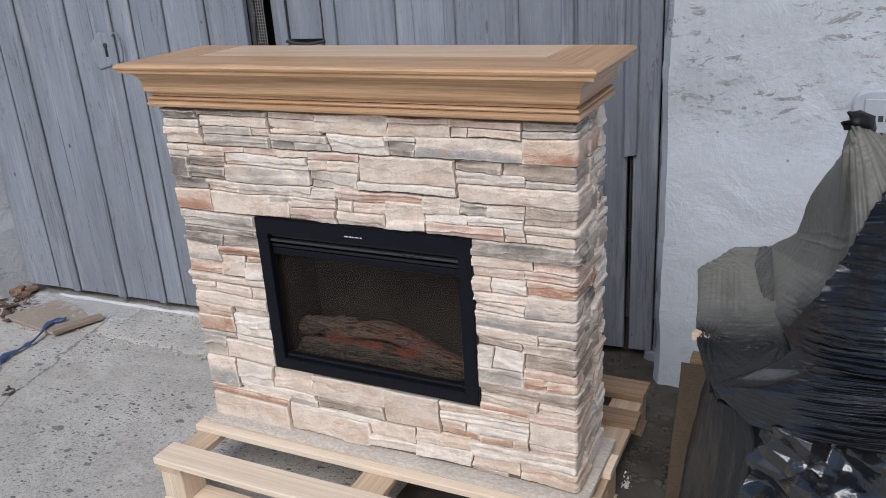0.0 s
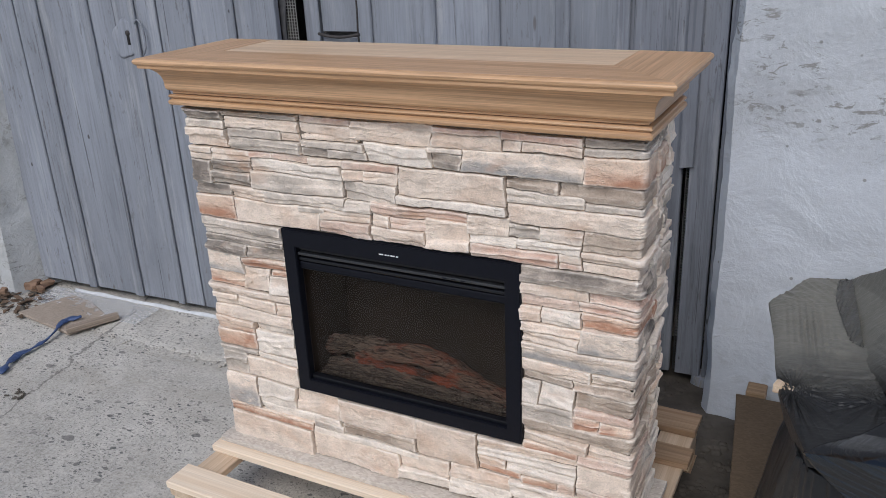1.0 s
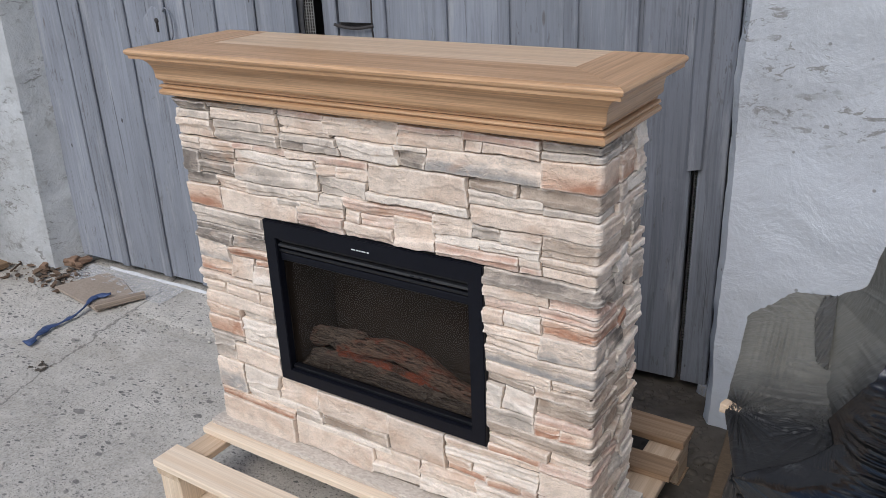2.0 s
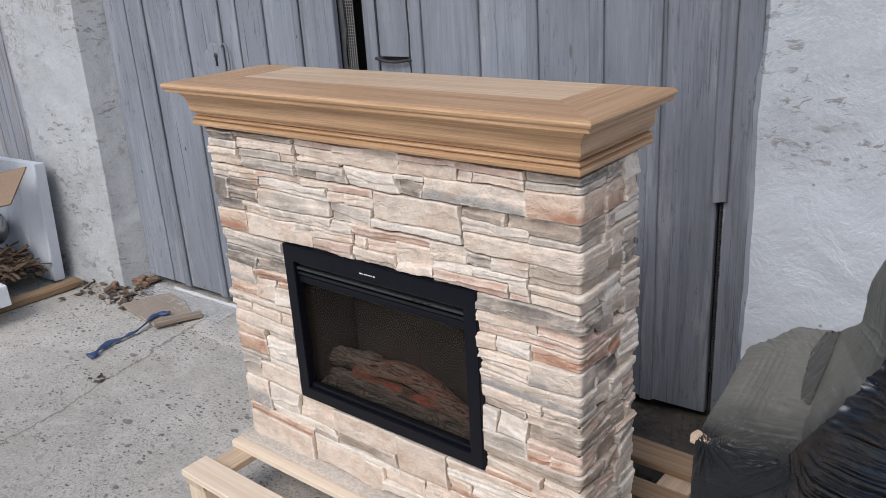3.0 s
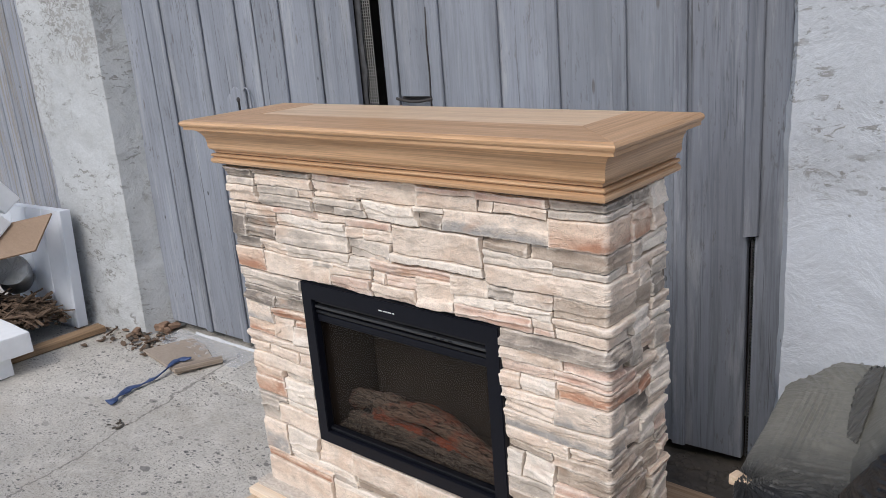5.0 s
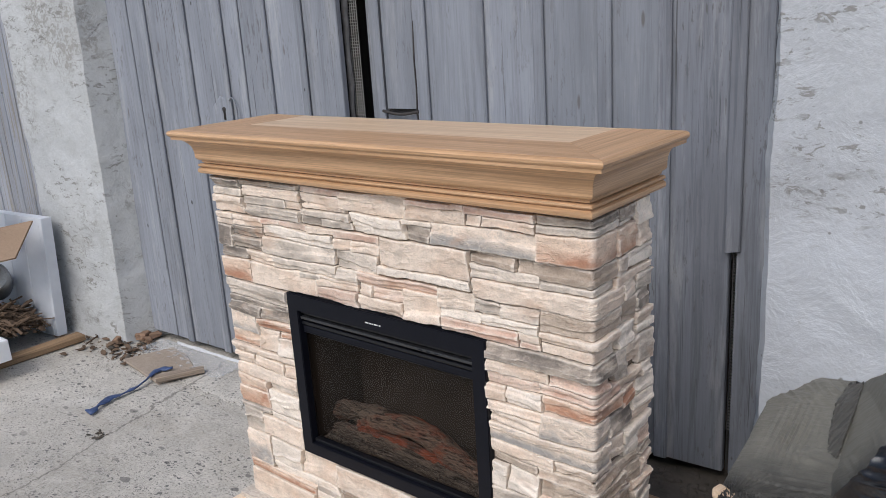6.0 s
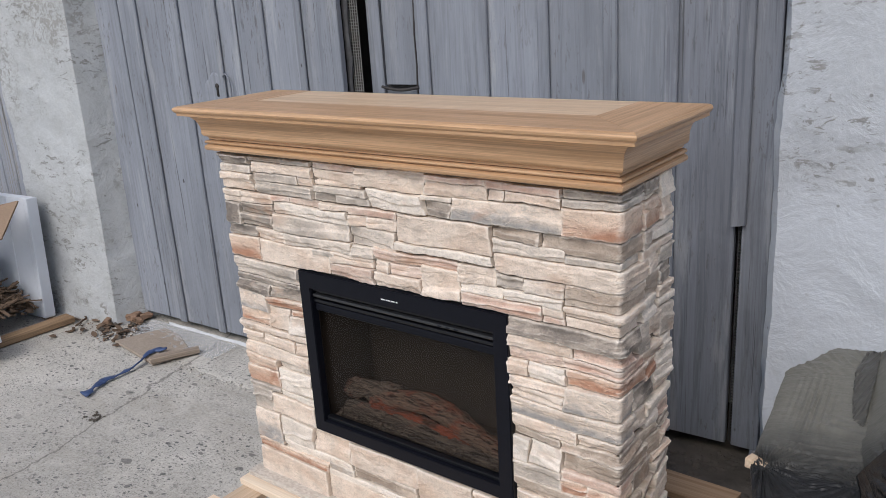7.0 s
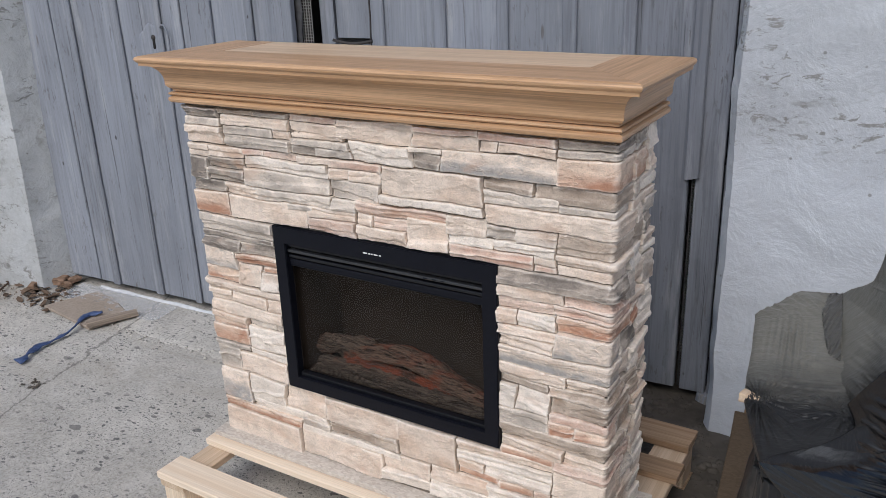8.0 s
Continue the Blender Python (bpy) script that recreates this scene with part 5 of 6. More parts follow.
def crumpled(u, v, p):
    """Flat facets between sharp creases that cross one another."""
    warp = Vector((noise.noise(p * 6), noise.noise(p * 6 + Vector((5, 0, 0))), noise.noise(p * 6 + Vector((0, 9, 0))))) * 0.035
    q = p + warp
    total = 0.0
    for k, (a, length) in enumerate(((0.5, 0.14), (2.3, 0.11), (1.35, 0.080), (2.85, 0.055), (0.95, 0.045))):
        s = (q.x * math.cos(a) + (q.z + 0.4 * q.y) * math.sin(a)) / length + 0.37 * k
        total += (abs(s - math.floor(s) - 0.5) - 0.25) * length * 0.38 * (0.5 + 0.9 * abs(noise.noise(p * 8 + Vector((k * 7, 0, 0)))))
    return total


def drape_fold(u, v, p):
    return 0.0050 * crest(u * 7 + 0.5 * v, v * 0.8, 2.0) + 0.0025 * crest(u * 19, v * 1.5, 5.0) + bumpy(p, 8, 0.003, 4.0)


bundle = thing("wrapped_furniture", pose(0, 0, 0), "stack of furniture wrapped in creased black stretch film", "furniture")
draped("seat_wrap", [
    [(0.765, 0.330, 0.600), (0.752, 0.319, 0.655), (0.785, 0.375, 0.668), (0.822, 0.425, 0.682), (0.904, 0.405, 0.700), (1.00, 0.42, 0.70)],
    [(0.790, 0.200, 0.610), (0.770, 0.185, 0.667), (0.800, 0.200, 0.680), (0.845, 0.220, 0.685), (0.920, 0.200, 0.693), (1.00, 0.20, 0.70)],
    [(0.826, -0.090, 0.630), (0.812, -0.090, 0.684), (0.835, -0.090, 0.690), (0.880, -0.080, 0.690), (0.955, -0.060, 0.700), (1.03, -0.06, 0.71)],
    [(0.875, -0.235, 0.630), (0.866, -0.245, 0.676), (0.885, -0.252, 0.680), (0.930, -0.255, 0.690), (0.980, -0.240, 0.705), (1.04, -0.24, 0.71)],
    [(0.880, -0.240, 0.620), (0.872, -0.252, 0.655), (0.890, -0.262, 0.660), (0.930, -0.275, 0.660), (1.000, -0.280, 0.660), (1.05, -0.27, 0.66)]],
    FILM_OLIVE, 150, 460, seat_fold, (0.97, 0.08, 0.58), "dusty film over a flat seat")
draped("back_wrap", [
    [(1.036, 0.100, 1.071), (1.040, 0.090, 1.073), (1.050, 0.080, 1.072), (1.123, 0.150, 1.033)],
    [(1.029, 0.140, 1.004), (1.036, 0.090, 1.017), (1.042, 0.050, 1.032), (1.134, 0.100, 1.003)],
    [(0.981, 0.220, 0.892), (1.019, 0.130, 0.919), (1.053, 0.030, 0.953), (1.136, 0.060, 0.972)],
    [(0.959, 0.300, 0.779), (1.012, 0.150, 0.828), (1.059, 0.000, 0.882), (1.133, 0.020, 0.909)],
    [(0.904, 0.400, 0.701), (0.981, 0.180, 0.750), (1.043, 0.000, 0.807), (1.122, 0.020, 0.853)],
    [(0.929, 0.170, 0.693), (0.980, 0.030, 0.732), (1.014, -0.100, 0.789), (1.105, -0.060, 0.828)],
    [(0.946, 0.020, 0.698), (0.976, -0.080, 0.729), (1.001, -0.140, 0.750), (1.108, -0.140, 0.789)],
    [(0.982, -0.120, 0.711), (1.000, -0.160, 0.724), (1.022, -0.190, 0.740), (1.110, -0.200, 0.766)]],
    FILM_OLIVE, 90, 190, back_fold, (1.12, 0.20, 0.75), "grey film pulled up over a chair back")
draped("front_wrap", [
    [(0.964, -0.120, 0.734), (1.016, -0.110, 0.813), (1.063, -0.030, 0.871), (1.107, 0.030, 0.963), (1.162, 0.090, 1.060), (1.45, 0.12, 1.06)],
    [(0.980, -0.170, 0.726), (1.029, -0.220, 0.775), (1.073, -0.240, 0.795), (1.118, -0.240, 0.813), (1.173, -0.220, 0.827), (1.45, -0.20, 0.84)],
    [(0.940, -0.200, 0.699), (1.012, -0.260, 0.743), (1.076, -0.280, 0.771), (1.120, -0.300, 0.785), (1.172, -0.310, 0.790), (1.45, -0.31, 0.79)],
    [(0.864, -0.247, 0.675), (0.943, -0.290, 0.709), (1.032, -0.320, 0.728), (1.124, -0.345, 0.737), (1.177, -0.350, 0.737), (1.45, -0.35, 0.74)],
    [(0.934, -0.300, 0.644), (0.998, -0.325, 0.653), (1.063, -0.345, 0.667), (1.130, -0.370, 0.681), (1.182, -0.375, 0.686), (1.45, -0.38, 0.68)]],
    FILM, 90, 620, front_fold, (1.20, 0.0, 0.70), "tight shiny black film across the front")
draped("side_drape", [
    [(0.850, 0.050, 0.640), (0.853, -0.200, 0.648), (0.877, -0.243, 0.650), (0.934, -0.285, 0.645)],
    [(0.815, 0.080, 0.505), (0.833, -0.150, 0.505), (0.877, -0.235, 0.557), (0.939, -0.300, 0.591)],
    [(0.785, 0.100, 0.308), (0.799, -0.100, 0.308), (0.874, -0.235, 0.429), (0.928, -0.310, 0.499)],
    [(0.775, 0.120, 0.190), (0.785, -0.070, 0.189), (0.870, -0.225, 0.188), (0.925, -0.310, 0.188)]],
    FILM_GREY, 90, 60, drape_fold, (1.05, 0.05, 0.40), "loose grey film hanging down the side")
draped("lower_wrap", [
    [(0.930, -0.276, 0.645), (0.997, -0.305, 0.655), (1.064, -0.325, 0.668), (1.132, -0.350, 0.684), (1.184, -0.360, 0.686), (1.45, -0.36, 0.69)],
    [(0.935, -0.296, 0.591), (1.002, -0.330, 0.605), (1.068, -0.340, 0.617), (1.134, -0.370, 0.645), (1.186, -0.380, 0.655), (1.45, -0.38, 0.66)],
    [(0.924, -0.316, 0.499), (1.009, -0.370, 0.535), (1.074, -0.390, 0.561), (1.139, -0.410, 0.601), (1.190, -0.420, 0.623), (1.45, -0.42, 0.62)],
    [(0.920, -0.380, 0.188), (1.009, -0.470, 0.188), (1.074, -0.490, 0.188), (1.139, -0.500, 0.188), (1.190, -0.500, 0.188), (1.45, -0.50, 0.188)]],
    FILM_CLEAR, 190, 200, crumpled, (1.20, 0.0, 0.42), "crumpled shiny film round the lower pieces", 50)
draped("loose_flap", [
    [(0.880, 0.396, 0.692), (0.886, 0.398, 0.699), (0.905, 0.398, 0.704)],
    [(0.880, 0.300, 0.691), (0.896, 0.300, 0.696), (0.916, 0.300, 0.700)],
    [(0.897, 0.200, 0.692), (0.910, 0.190, 0.696), (0.926, 0.195, 0.700)],
    [(0.914, 0.130, 0.691), (0.920, 0.105, 0.696), (0.936, 0.090, 0.700)]],
    FILM_DARK, 24, 60, lambda u, v, p: 0.004 * crest(v * 9 + u * 4, u, 3.0), (0.92, 0.25, 0.66), "loose black flap of film")
leg = box(-0.003, 0.036, -0.011, 0.010, -0.010, 0.008, 0.003, 2)
for q in leg.verts:
    q.co.y *= 1.0 - 0.35 * max(0.0, q.co.x) / 0.04
    q.co.z *= 1.0 - 0.45 * max(0.0, q.co.x) / 0.04
part("leg_end", leg, PINE_Y, bundle, "bare pale wooden leg end poking through", place=pose(0.806, -0.082, 0.688, 0, 2, -14))
v, f = tube([(1.032, 0.098, 1.060), (1.034, 0.095, 1.074), (1.038, 0.09, 1.084), (1.050, 0.095, 1.082), (1.066, 0.11, 1.071), (1.075, 0.12, 1.058)], lambda s: 0.007 + 0.011 * math.sin(3 * s), 9)
finish("film_knot", [p + Vector((1, 1, 1)) * bumpy(p, 40, 0.006, 3.0) for p in v], f, FILM_KNOT, bundle, "twisted knot of film")

stand = thing("bundle_pallet", pose(0, 0, 0), "low pallet with a brown hardboard sheet under the wrapped furniture", "pallet")
v, f = plank(1.30, 0.80, 0.010, "y", 33.0, 0.003, 0.002, 0.1)
finish("hardboard_sheet", [(x + 0.665 + 0.155 * (1.3 - y) / 1.3, y - 0.60, z + 0.1755) for x, y, z in v], f, DARK_BOARD, stand, "dark brown hardboard sheet", smooth=False)
for i, y0 in enumerate((-0.50, 0.0, 0.56)):
    v, f = plank(1.0, 0.09, 0.022, "x", 35.0 + i)
    finish("deck_board", [(x + 0.76, y + y0, z + 0.153) for x, y, z in v], f, PINE_X, stand, smooth=False)
    for k in range(2):
        part("block", box(0.79 + 0.7 * k, 0.89 + 0.7 * k, y0 + 0.004, y0 + 0.086, 0.0, 0.1525, 0.003), PINE_Y, stand)
tagged(part("offcut_block", box(0.690, 0.742, 0.70, 0.76, 0.0, 0.200, 0.003), OLD_WOOD), "short brown wooden offcut standing by the wall", "offcut")
tagged(part("red_crate", box(1.150, 1.45, -0.62, -0.50, 0.0, 0.735, 0.02, 3), RED), "red plastic crate edge beside the wrapped stack", "crate")

# grey enamel plate let into the wall
sign = thing("wall_plate", pose(1.049, 0.872, 0.80, 0, 0, 3.5), "grey painted metal plate fixed to the wall", "sign")
rim = [(0, 0), (0.17, 0)] + [(0.17 - 0.04 + 0.04 * math.cos(a), 0.155 + 0.04 * math.sin(a)) for a in np.linspace(0, 1.57, 6)] + [(0.04 - 0.04 * math.sin(a), 0.155 + 0.04 * math.cos(a)) for a in np.linspace(0, 1.57, 6)]
v, f = loft([[(x, 0.02, z) for x, z in rim], [(x, -0.012, z) for x, z in rim], [(0.006 + x * 0.93, -0.018, 0.006 + z * 0.94) for x, z in rim]])
finish("plate_back", v, f, SIGN, sign, smooth=False)
part("plate_face", box(0.030, 0.150, -0.024, -0.018, 0.02, 0.172, 0.002), SIGN, sign)
for i, (x, wd) in enumerate(((0.052, 0.008), (0.066, 0.012), (0.084, 0.010))):
    part("lettering", box(x, x + wd, -0.0252, -0.0238, 0.112, 0.128, 0), RUST_IRON, sign)


# ---- clutter by the far gate ----
def foam_block(place, sx, sy, sz, label):
    """A polystyrene packing block with soft, dented arrises."""
    bm = box(0, sx, 0, sy, 0, sz, 0.008, 2)
    bmesh.ops.subdivide_edges(bm, edges=[e for e in bm.edges if e.calc_length() > 0.05], cuts=5, use_grid_fill=True)
    for v in bm.verts:
        v.co += Vector((1, 1, 1)) * bumpy(v.co, 9, 0.0018, sx * 31)
    return tagged(part("foam_block", bm, FOAM, place=place), label, "foam block", group="packing foam blocks")


foam_block(pose(-2.88, -0.52, 0.0), 0.43, 0.555, 0.086, "white polystyrene packing block lying on the concrete")
foam_block(pose(-2.96, -0.56, 0.0865), 0.54, 0.685, 0.098, "larger white polystyrene block laid on another")


def aslant(corner, along, across):
    """A pose at a corner, with its x axis along one edge and its y axis near another."""
    x = Vector(along).normalized()
    z = x.cross(Vector(across)).normalized()
    y = z.cross(x)
    return Matrix.Translation(corner) @ Matrix((x, y, z)).transposed().to_4x4()


foam_block(aslant((-3.11, 0.383, 0.690), (0, -0.585, 0.811), (0, -0.79, -0.61)), 0.29, 0.105, 0.25, "white polystyrene block leaning on the rubbish")
foam_block(aslant((-3.06, 0.300, 0.591), (0, -0.63, 0.777), (0, -0.826, -0.565)), 0.50, 0.120, 0.25, "white polystyrene block leaning aslant")

tarped = thing("black_wrapped_box", pose(0, 0, 0), "box in black film behind the foam blocks", "box")
# foot stretched to y 0.225, so black film also stands for shade by the duct
wrapped("film_cover", [(-3.35, -0.6, 0.0), (-2.90, -0.6, 0.0), (-2.90, 0.225, 0.0), (-3.35, 0.225, 0.0), (-3.35, -0.6, 0.47), (-2.91, -0.6, 0.47), (-2.93, 0.195, 0.53), (-3.35, 0.195, 0.55)],
        FILM, tarped, 15.0, [((-2.91, 0.15, 0.45), 18, 0.25, 0.006)], 0.010)

panel = thing("white_panel", pose(-2.752, 0.474, 0.004, -3, 0, 6), "thick white-painted panel door leaning against the pier", "panel")
for i in range(4):
    v, f = plank(0.602, 0.1465, 0.050, "z", 81.0 + i, 0.001, 0.004)
    finish("panel_board", [(x - 0.62 + 0.148 * i, y + 0.003, z) for x, y, z in v], f, WHITE_PAINT, panel, smooth=False)
part("edge_strip", box(-0.0275, 0.0, 0.0, 0.056, 0.0, 0.603, 0.005, 2), WHITE_PAINT, panel)
v, f = plank(0.20, 0.25, 0.012, "x", 55.0, 0.001, 0.001)
e1, e2 = Vector((0.05, -0.133, -0.146)), Vector((-0.15, -0.192, -0.031))
e1n, e2n = e1.normalized(), e2.normalized()
e3n = e1n.cross(e2n).normalized()
tagged(finish("hardboard_offcut", [Vector((-2.715, 0.450, 0.615)) + e1n * x + e2n * y + e3n * z for x, y, z in v], f, FIBRE, smooth=False),
       "brown hardboard offcut resting on the pile", "offcut")


def flexible_duct():
    """The mouth of a corrugated aluminium duct, its ribs running back inside."""
    rings = []
    axis = Vector((0.80, -0.50, 0.33)).normalized()
    u = axis.cross(Vector((0, 0, 1))).normalized()
    w = u.cross(axis)
    c = Vector((-2.985, 0.305, 0.330))
    outer = [(i * 0.0045, 0.081 + 0.0035 * (i % 2)) for i in range(44)]
    inner = [(0.002 + 0.030 * math.sin(i / 28 * 1.57) + 0.0025 * (i % 2), 0.0785 - i * 0.00278) for i in range(29)]
    for s, r in outer[::-1] + inner:
        p = c - axis * s + Vector((0, 0, -0.9 * s * s)) + u * 0.6 * s * s
        ring = []
        for k in range(40):
            a = 2 * math.pi * k / 40
            q = r * (1 + 0.05 * noise.noise(Vector((math.cos(a) * 1.5, math.sin(a) * 1.5, s * 12))))
            ring.append(p + u * math.cos(a) * q + w * math.sin(a) * q * 0.92)
        rings.append(ring)
    v, f = loft(rings, True, False)
    return tagged(finish("flexible_duct", v, f, DUCT, smooth=False), "crumpled corrugated aluminium duct on the rubbish heap", "duct")


flexible_duct()


def litter_heap(name, count, along, across, height, sticks, label, seed):
    """Bark, splints and dry leaves in a loose heap."""
    rnd = random.Random(seed)
    verts, faces = [], []
    for i in range(count):
        x, y = rnd.gauss(*along), rnd.gauss(*across)
        if height and (x > -2.74 or y > 0.44):
            continue
        h = max(0.0, height - 0.5 * math.hypot((x + 2.98) * 0.8, (y - 0.25)))
        z = 0.004 + h * rnd.uniform(0.75, 1.0)
        lean = 35 if height else 12
        stick = rnd.random() < sticks
        m = pose(x, y, z + (0.02 if stick and height else 0.0), rnd.uniform(-lean, lean), rnd.uniform(-lean, lean), rnd.gauss(35, 22) if stick and height else rnd.uniform(0, 360))
        l, w, t = (rnd.uniform(0.08, 0.20), rnd.uniform(0.005, 0.018), 0.006) if stick else (rnd.uniform(0.02, 0.06), rnd.uniform(0.015, 0.035), 0.002)
        s = len(verts)
        bend = 0 if stick else rnd.uniform(-0.012, 0.012)
        for k in range(4):
            px = (k / 3 - 0.5) * l
            pw = w * (1.0 if stick else (0.35, 1.0, 0.9, 0.2)[k])
            pz = bend * (1 - abs(2 * k / 3 - 1))
            for a, b in ((-1, 0), (1, 0), (1, 1), (-1, 1)):
                verts.append(m @ Vector((px, a * pw / 2, pz + b * t)))
        for k in range(3):
            for a in range(4):
                b = (a + 1) % 4
                faces.append((s + k * 4 + a, s + k * 4 + b, s + k * 4 + 4 + b, s + k * 4 + 4 + a))
        faces += [(s, s + 3, s + 2, s + 1), (s + 12, s + 13, s + 14, s + 15)]
    return tagged(finish(name, verts, faces, LITTER, smooth=False), label, "litter", kind="stuff")


litter_heap("litter_heap", 1000, (-2.88, 0.12), (0.27, 0.11), 0.20, 0.14, "heap of bark, splints and dry leaves by the wall", 4)


def scatter(name, n, x0, x1, y0, y1, material, label, seed, size=(0.004, 0.016), lift=0.002):
    """Crumbs and chips strewn over the ground."""
    rnd = random.Random(seed)
    verts, faces = [], []
    for _ in range(n):
        r = rnd.uniform(*size)
        p = Vector((rnd.uniform(x0, x1), rnd.uniform(y0, y1), lift))
        s = len(verts)
        k = 6
        for z, q in ((0.0, 1.0), (0.6, 0.9), (1.0, 0.4)):
            for i in range(k):
                a = 2 * math.pi * i / k
                w = rnd.uniform(0.7, 1.2)
                verts.append(p + Vector((math.cos(a) * r * q * w, math.sin(a) * r * q * w * 0.8, z * r * 0.6)))
        for j in range(2):
            for i in range(k):
                faces.append((s + j * k + i, s + j * k + (i + 1) % k, s + (j + 1) * k + (i + 1) % k, s + (j + 1) * k + i))
        faces.append(tuple(s + 2 * k + i for i in range(k)))
    return tagged(finish(name, verts, faces, material), label, "debris", kind="stuff")


scatter("soil_crumbs", 900, 0.05, 0.72, 0.30, 0.99, DIRT, "dark soil and crumbs along the gate foot", 5, (0.003, 0.019), 0.012)
scatter("wall_foot_rubble", 70, 0.54, 0.78, 0.775, 0.845, DIRT, "crumbled plaster and soil at the wall foot", 41, (0.006, 0.022), 0.0)
scatter("soil_crumbs", 90, 0.60, 0.72, 0.25, 0.80, LITTER, "brown crumbs and chips between the pallets", 6, (0.003, 0.009))
litter_heap("leaf_litter", 60, (-2.38, 0.16), (0.55, 0.07), 0.0, 0.10, "dry leaves and twigs strewn at the pier foot", 14)
scatter("rubble", 20, -2.42, -2.16, 0.52, 0.70, DIRT, "lumps of broken plaster and soil at the pier foot", 27, (0.008, 0.022), 0.0)
scatter("wall_crumbs", 120, -2.62, -2.15, 0.45, 0.72, LITTER, "small crumbs at the pier foot", 7, (0.002, 0.006))
scatter("yard_pebbles", 240, -2.4, -0.5, -1.2, 0.6, CONCRETE, "small stones loose on the concrete", 8, (0.002, 0.006), 0.0)



def broken_brick(x, y, size, seed):
    """A lump broken off a brick, with a few flat faces and crumbled edges."""
    bm = box(-0.6 * size, 0.6 * size, -0.4 * size, 0.4 * size, 0.0, 0.55 * size, 0.12 * size, 2)
    bmesh.ops.subdivide_edges(bm, edges=bm.edges[:], cuts=2, use_grid_fill=True)
    for q in bm.verts:
        q.co += Vector((bumpy(q.co, 22, 0.25 * size, seed), bumpy(q.co, 22, 0.25 * size, seed + 3), min(0.0, bumpy(q.co, 22, 0.3 * size, seed + 6))))
    low = min(q.co.z for q in bm.verts)
    for q in bm.verts:
        q.co.z -= low
    tagged(part("broken_brick", bm, BRICK, place=pose(x, y, 0.0, 0, 0, seed * 40)), "lump of broken brick and plaster at the pier foot", "brick", group="broken bricks")


BRICK = plain("dusty_brick", (0.25, 0.165, 0.115), 0.95, 0.1, grain=90, depth=0.004, mottled=0.45)
for k, (x, y, size) in enumerate(((-2.335, 0.695, 0.060), (-2.290, 0.735, 0.045), (-2.405, 0.600, 0.040), (-2.275, 0.690, 0.035))):
    broken_brick(x, y, size, 1.0 + k)

# soil bank under the gate foot; its run between the pallets stands for shade there
nx, ny = 44, 72
v, f = [], []
for y in np.linspace(-0.12, 1.3, ny):
    for x in np.linspace(0.02, 0.80, nx):
        deep = min(1.0, (x - 0.02) / 0.15, (0.80 - x) / 0.15, (y + 0.12) / 0.30) - 0.35
        v.append((x, y, 0.020 * deep + bumpy((x, y, 0), 6, 0.012, 3) + 0.004))
f = [(j * nx + i, j * nx + i + 1, (j + 1) * nx + i + 1, (j + 1) * nx + i) for j in range(ny - 1) for i in range(nx - 1)]
tagged(finish("soil_bank", v, f, DIRT), "trodden dark soil at the gate foot, run on between the pallets as painted shade", "soil", kind="structure")

# old plank lying before the heap
v, f = plank(0.475, 0.085, 0.030, "x", 44.0, 0.004, 0.005, 0.08, 0.01)
tagged(finish("old_plank", v, f, OLD_WOOD, smooth=False, place=pose(-2.590, 0.055, 0.0, 0, 0, 89)), "short brown plank lying on the concrete", "plank")

# fibreboard piece with a lighter broken edge
ring = [(-2.16, 0.488), (-1.79, 0.435), (-1.735, 0.595), (-1.95, 0.685), (-2.08, 0.70)]
bm = bmesh.new()
low, high = [bm.verts.new((x, y, 0.0)) for x, y in ring], [bm.verts.new((x, y, 0.014)) for x, y in ring]
bm.faces.new(high)
bm.faces.new(low[::-1])
for i in range(5):
    bm.faces.new((low[i], low[(i + 1) % 5], high[(i + 1) % 5], high[i]))
bmesh.ops.bevel(bm, geom=bm.edges[:], offset=0.003, segments=1, affect="EDGES")
tagged(part("board_piece", bm, MDF), "brown weathered hardboard piece lying on the concrete", "board")
v, f = plank(0.20, 0.035, 0.022, "x", 47.0, 0.003, 0.003, 0.05, 0.006)
tagged(finish("wood_strip", v, f, GREY_WOOD, smooth=False, place=pose(-1.780, 0.425, 0.0145, 0, 0, 63)), "short pale wooden strip lying against the hardboard", "wood strip")


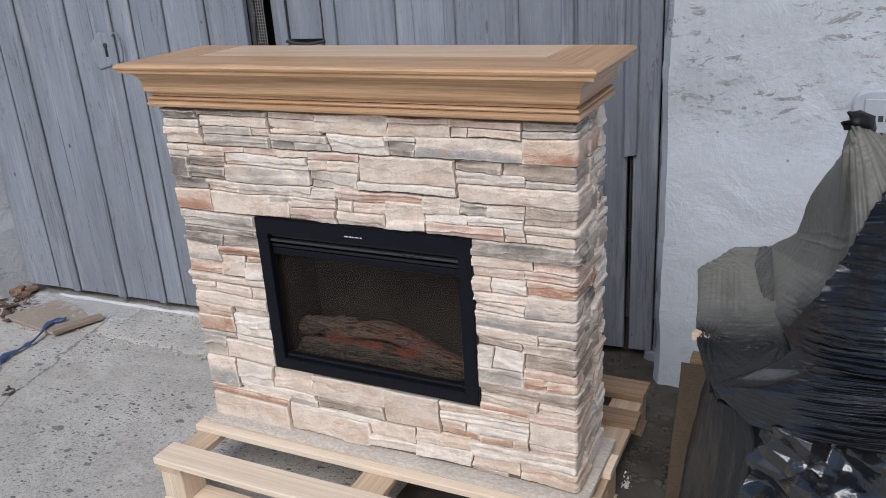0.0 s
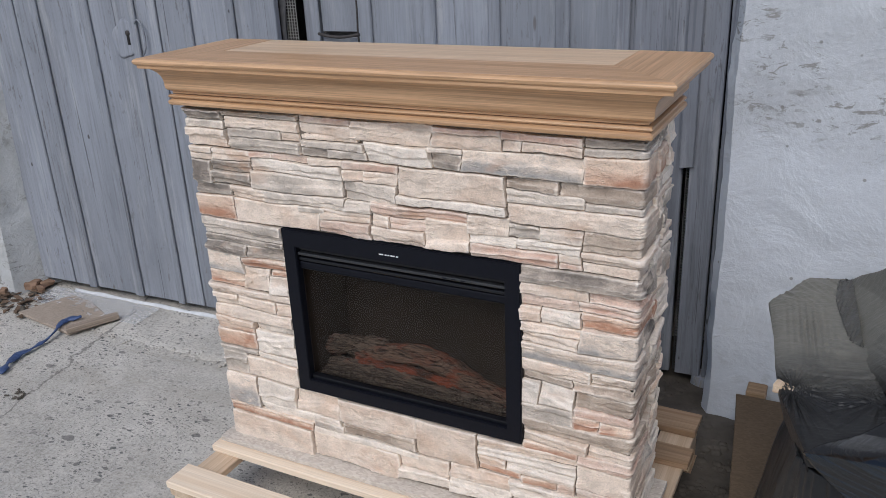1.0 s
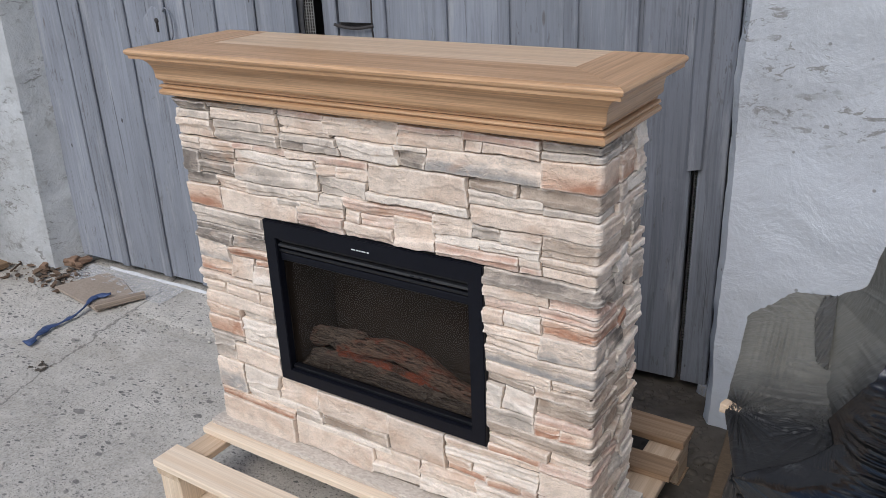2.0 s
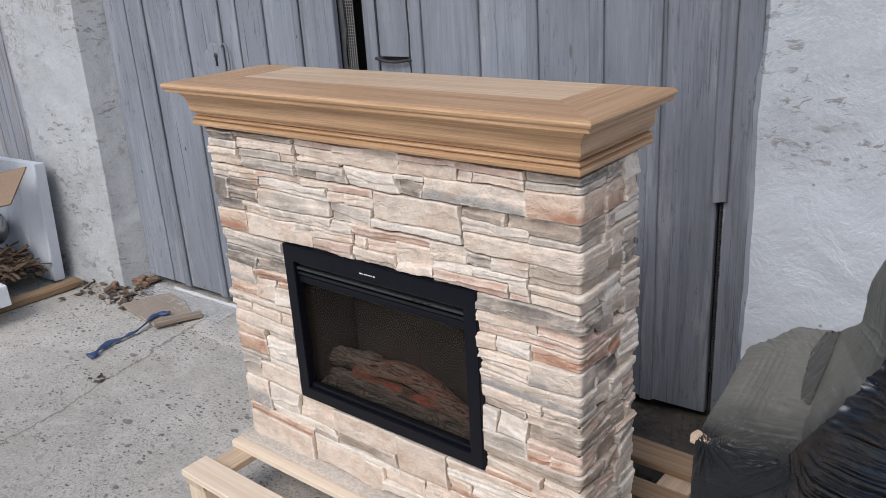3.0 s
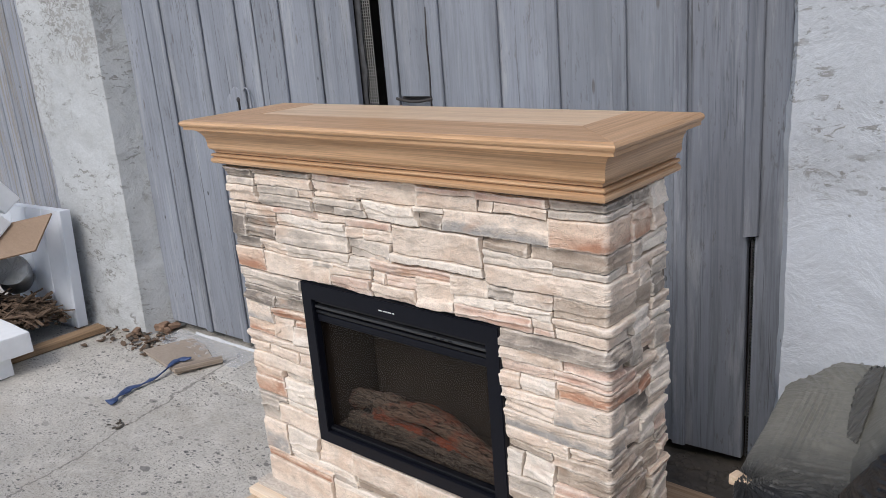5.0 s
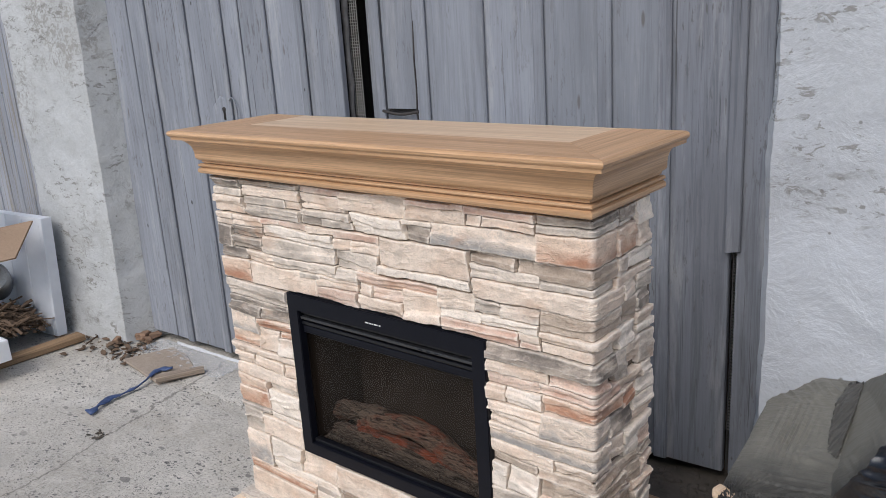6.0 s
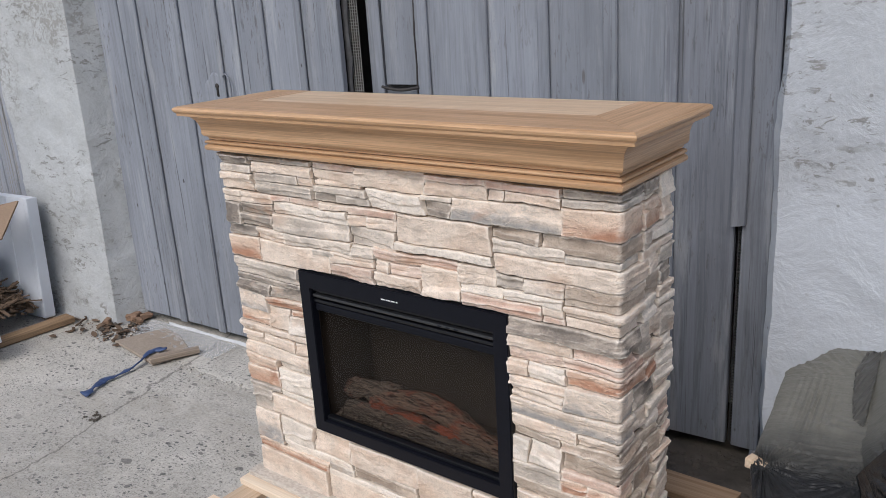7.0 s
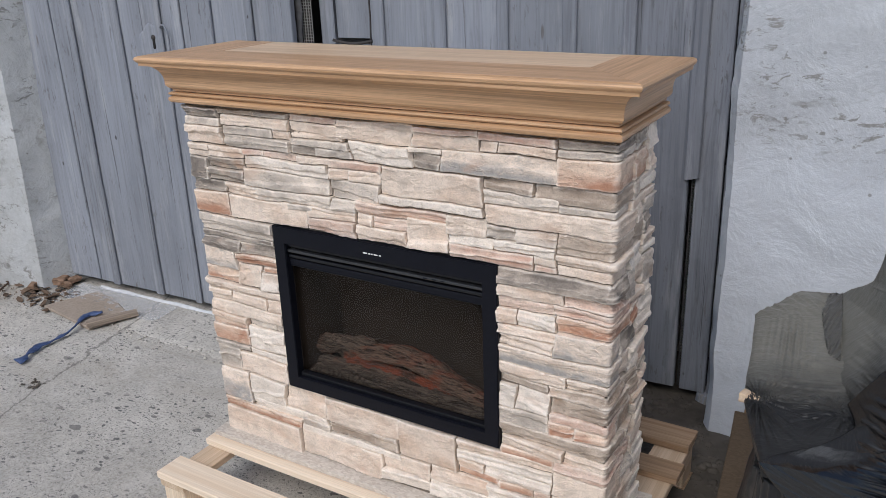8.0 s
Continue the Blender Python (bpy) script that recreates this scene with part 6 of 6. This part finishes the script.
def strap():
    """A frayed blue strap, lying in a wavering line and partly over the board."""
    base = [(-1.783, 0.122, 0.010), (-1.81, 0.185, 0.008), (-1.828, 0.24, 0.010), (-1.824, 0.30, 0.008), (-1.828, 0.36, 0.012), (-1.845, 0.425, 0.020), (-1.868, 0.465, 0.024), (-1.872, 0.50, 0.024), (-1.825, 0.55, 0.030)]
    pts = []
    for a, b in zip(base, base[1:]):
        for k in range(5):
            p = Vector(a).lerp(Vector(b), k / 5)
            pts.append(p + Vector((bumpy(p, 30, 0.006), bumpy(p, 26, 0.006, 3), abs(bumpy(p, 22, 0.004, 5)))))
    rings = []
    for i, p in enumerate(pts):
        d = (pts[min(i + 1, len(pts) - 1)] - pts[max(i - 1, 0)]).normalized()
        s = d.cross(Vector((0, 0, 1))).normalized()
        tw = 1.5 * noise.noise(p * 13)
        a = s * math.cos(tw) + Vector((0, 0, 1)) * math.sin(tw)
        b = d.cross(a)
        wd = 0.009 + 0.008 * noise.noise(p * 40) + (0.010 if i < 3 else 0)
        rings.append([p + a * wd + b * 0.002, p + b * 0.004, p - a * wd + b * 0.002, p - a * wd - b * 0.002, p - b * 0.003, p + a * wd - b * 0.002])
    v, f = loft(rings)
    low = min(q.z for q in v)
    tagged(finish("blue_strap", [q - Vector((0, 0, min(0.0, low))) for q in v], f, ROPE_BLUE), "frayed blue plastic strap lying over the board", "strap")


strap()

# white reinforcing tape along the foot of the gate
rings = []
for i in range(60):
    x = -2.12 + 0.88 * i / 59
    y = 0.742 + 0.037 * (x + 2.2) + 0.008 * noise.noise(Vector((x * 7, 1, 0)))
    z = 0.010 + 0.006 * noise.noise(Vector((x * 9, 4, 0)))
    rings.append([(x, y - 0.005, z - 0.006), (x, y - 0.001, z - 0.001), (x, y + 0.004, z + 0.007), (x, y + 0.006, z + 0.006), (x, y, z - 0.003), (x, y - 0.004, z - 0.008)])
v, f = loft(rings)
tagged(finish("mesh_tape", v, f, TAPE), "torn white mesh tape along the gate foot", "tape")

# crumpled clear plastic at the gate foot
film = Nodes("clear_plastic", rough=0.25, spec=0.6)
film.b.inputs["Alpha"].default_value = 0.30
CLEAR = film.done((0.72, 0.74, 0.76), (film.noise(film.coords(), 40, 5, 0.6, 1.0), 0.6, 0.006))
n = 46
v = []
for j in range(n):
    for i in range(n):
        a, b = i / (n - 1), j / (n - 1)
        x, y = -2.22 + 0.62 * a, 0.60 + 0.135 * b + 0.05 * noise.noise(Vector((a * 4, 2, 0))) * (1 - b)
        v.append((x, y, 0.008 + 0.014 * abs(noise.fractal(Vector((a * 9, b * 4, 3)), 0.9, 2, 4)) + 0.006 * b))
f = [(j * n + i, j * n + i + 1, (j + 1) * n + i + 1, (j + 1) * n + i) for j in range(n - 1) for i in range(n - 1)]
tagged(finish("plastic_sheet", v, f, CLEAR), "crumpled clear plastic sheet lying at the gate foot", "plastic sheet")

# paper scrap and a thin cable between the pallets
n = 12
v = [(0.530 + 0.026 * i / n + 0.01 * noise.noise(Vector((j * 0.4, 1, i * 0.3))), 0.262 + 0.075 * j / n, 0.006 + 0.030 * abs(noise.fractal(Vector((i * 0.30, j * 0.30, 6)), 0.9, 2, 3))) for j in range(n + 1) for i in range(n + 1)]
f = [(j * (n + 1) + i, j * (n + 1) + i + 1, (j + 1) * (n + 1) + i + 1, (j + 1) * (n + 1) + i) for j in range(n) for i in range(n)]
scrap = tagged(finish("paper_scrap", [Vector(p) + Vector((0.055, 0.0, 0)) for p in v], f, PAPER), "crumpled white paper scrap on the concrete", "paper")
v, f = tube([(0.50, 0.56, 0.004), (0.535, 0.49, 0.004), (0.57, 0.44, 0.005), (0.625, 0.40, 0.004), (0.65, 0.35, 0.004), (0.675, 0.30, 0.004), (0.66, 0.22, 0.004)], 0.003, 6)
tagged(finish("thin_cable", v, f, CABLE), "thin black cable lying on the concrete", "cable")

# a thin, broken skim of newer concrete before the gate
n = 60
edge = [(-2.15 + 1.6 * i / n, 0.52 + 0.03 * noise.noise(Vector((i * 0.31, 2, 0))) + 0.012 * noise.noise(Vector((i * 1.1, 5, 0)))) for i in range(n + 1)]
v, f = [], []
for x, y in edge:
    for k, (dy, z) in enumerate(((-0.012, -0.004), (0.0, 0.002), (0.03, 0.005), (0.12, 0.006), (0.30, 0.005), (0.45, 0.001))):
        v.append((x, y + dy, z + bumpy((x, y + dy, 1), 8, 0.003)))
for i in range(n):
    for k in range(5):
        a = i * 6 + k
        f.append((a, a + 6, a + 7, a + 1))
tagged(finish("pavement", v, f, CONCRETE), "broken skim of concrete before the gate", "pavement", kind="structure")
scatter("edge_crumbs", 120, -1.75, -0.60, 0.47, 0.56, CONCRETE, "crumbs along the broken concrete edge", 31, (0.003, 0.010), 0.0)
scatter("soil_clod", 26, -1.63, -1.55, 0.02, 0.08, DIRT, "dark clod of soil on the concrete", 33, (0.002, 0.008), -0.001)
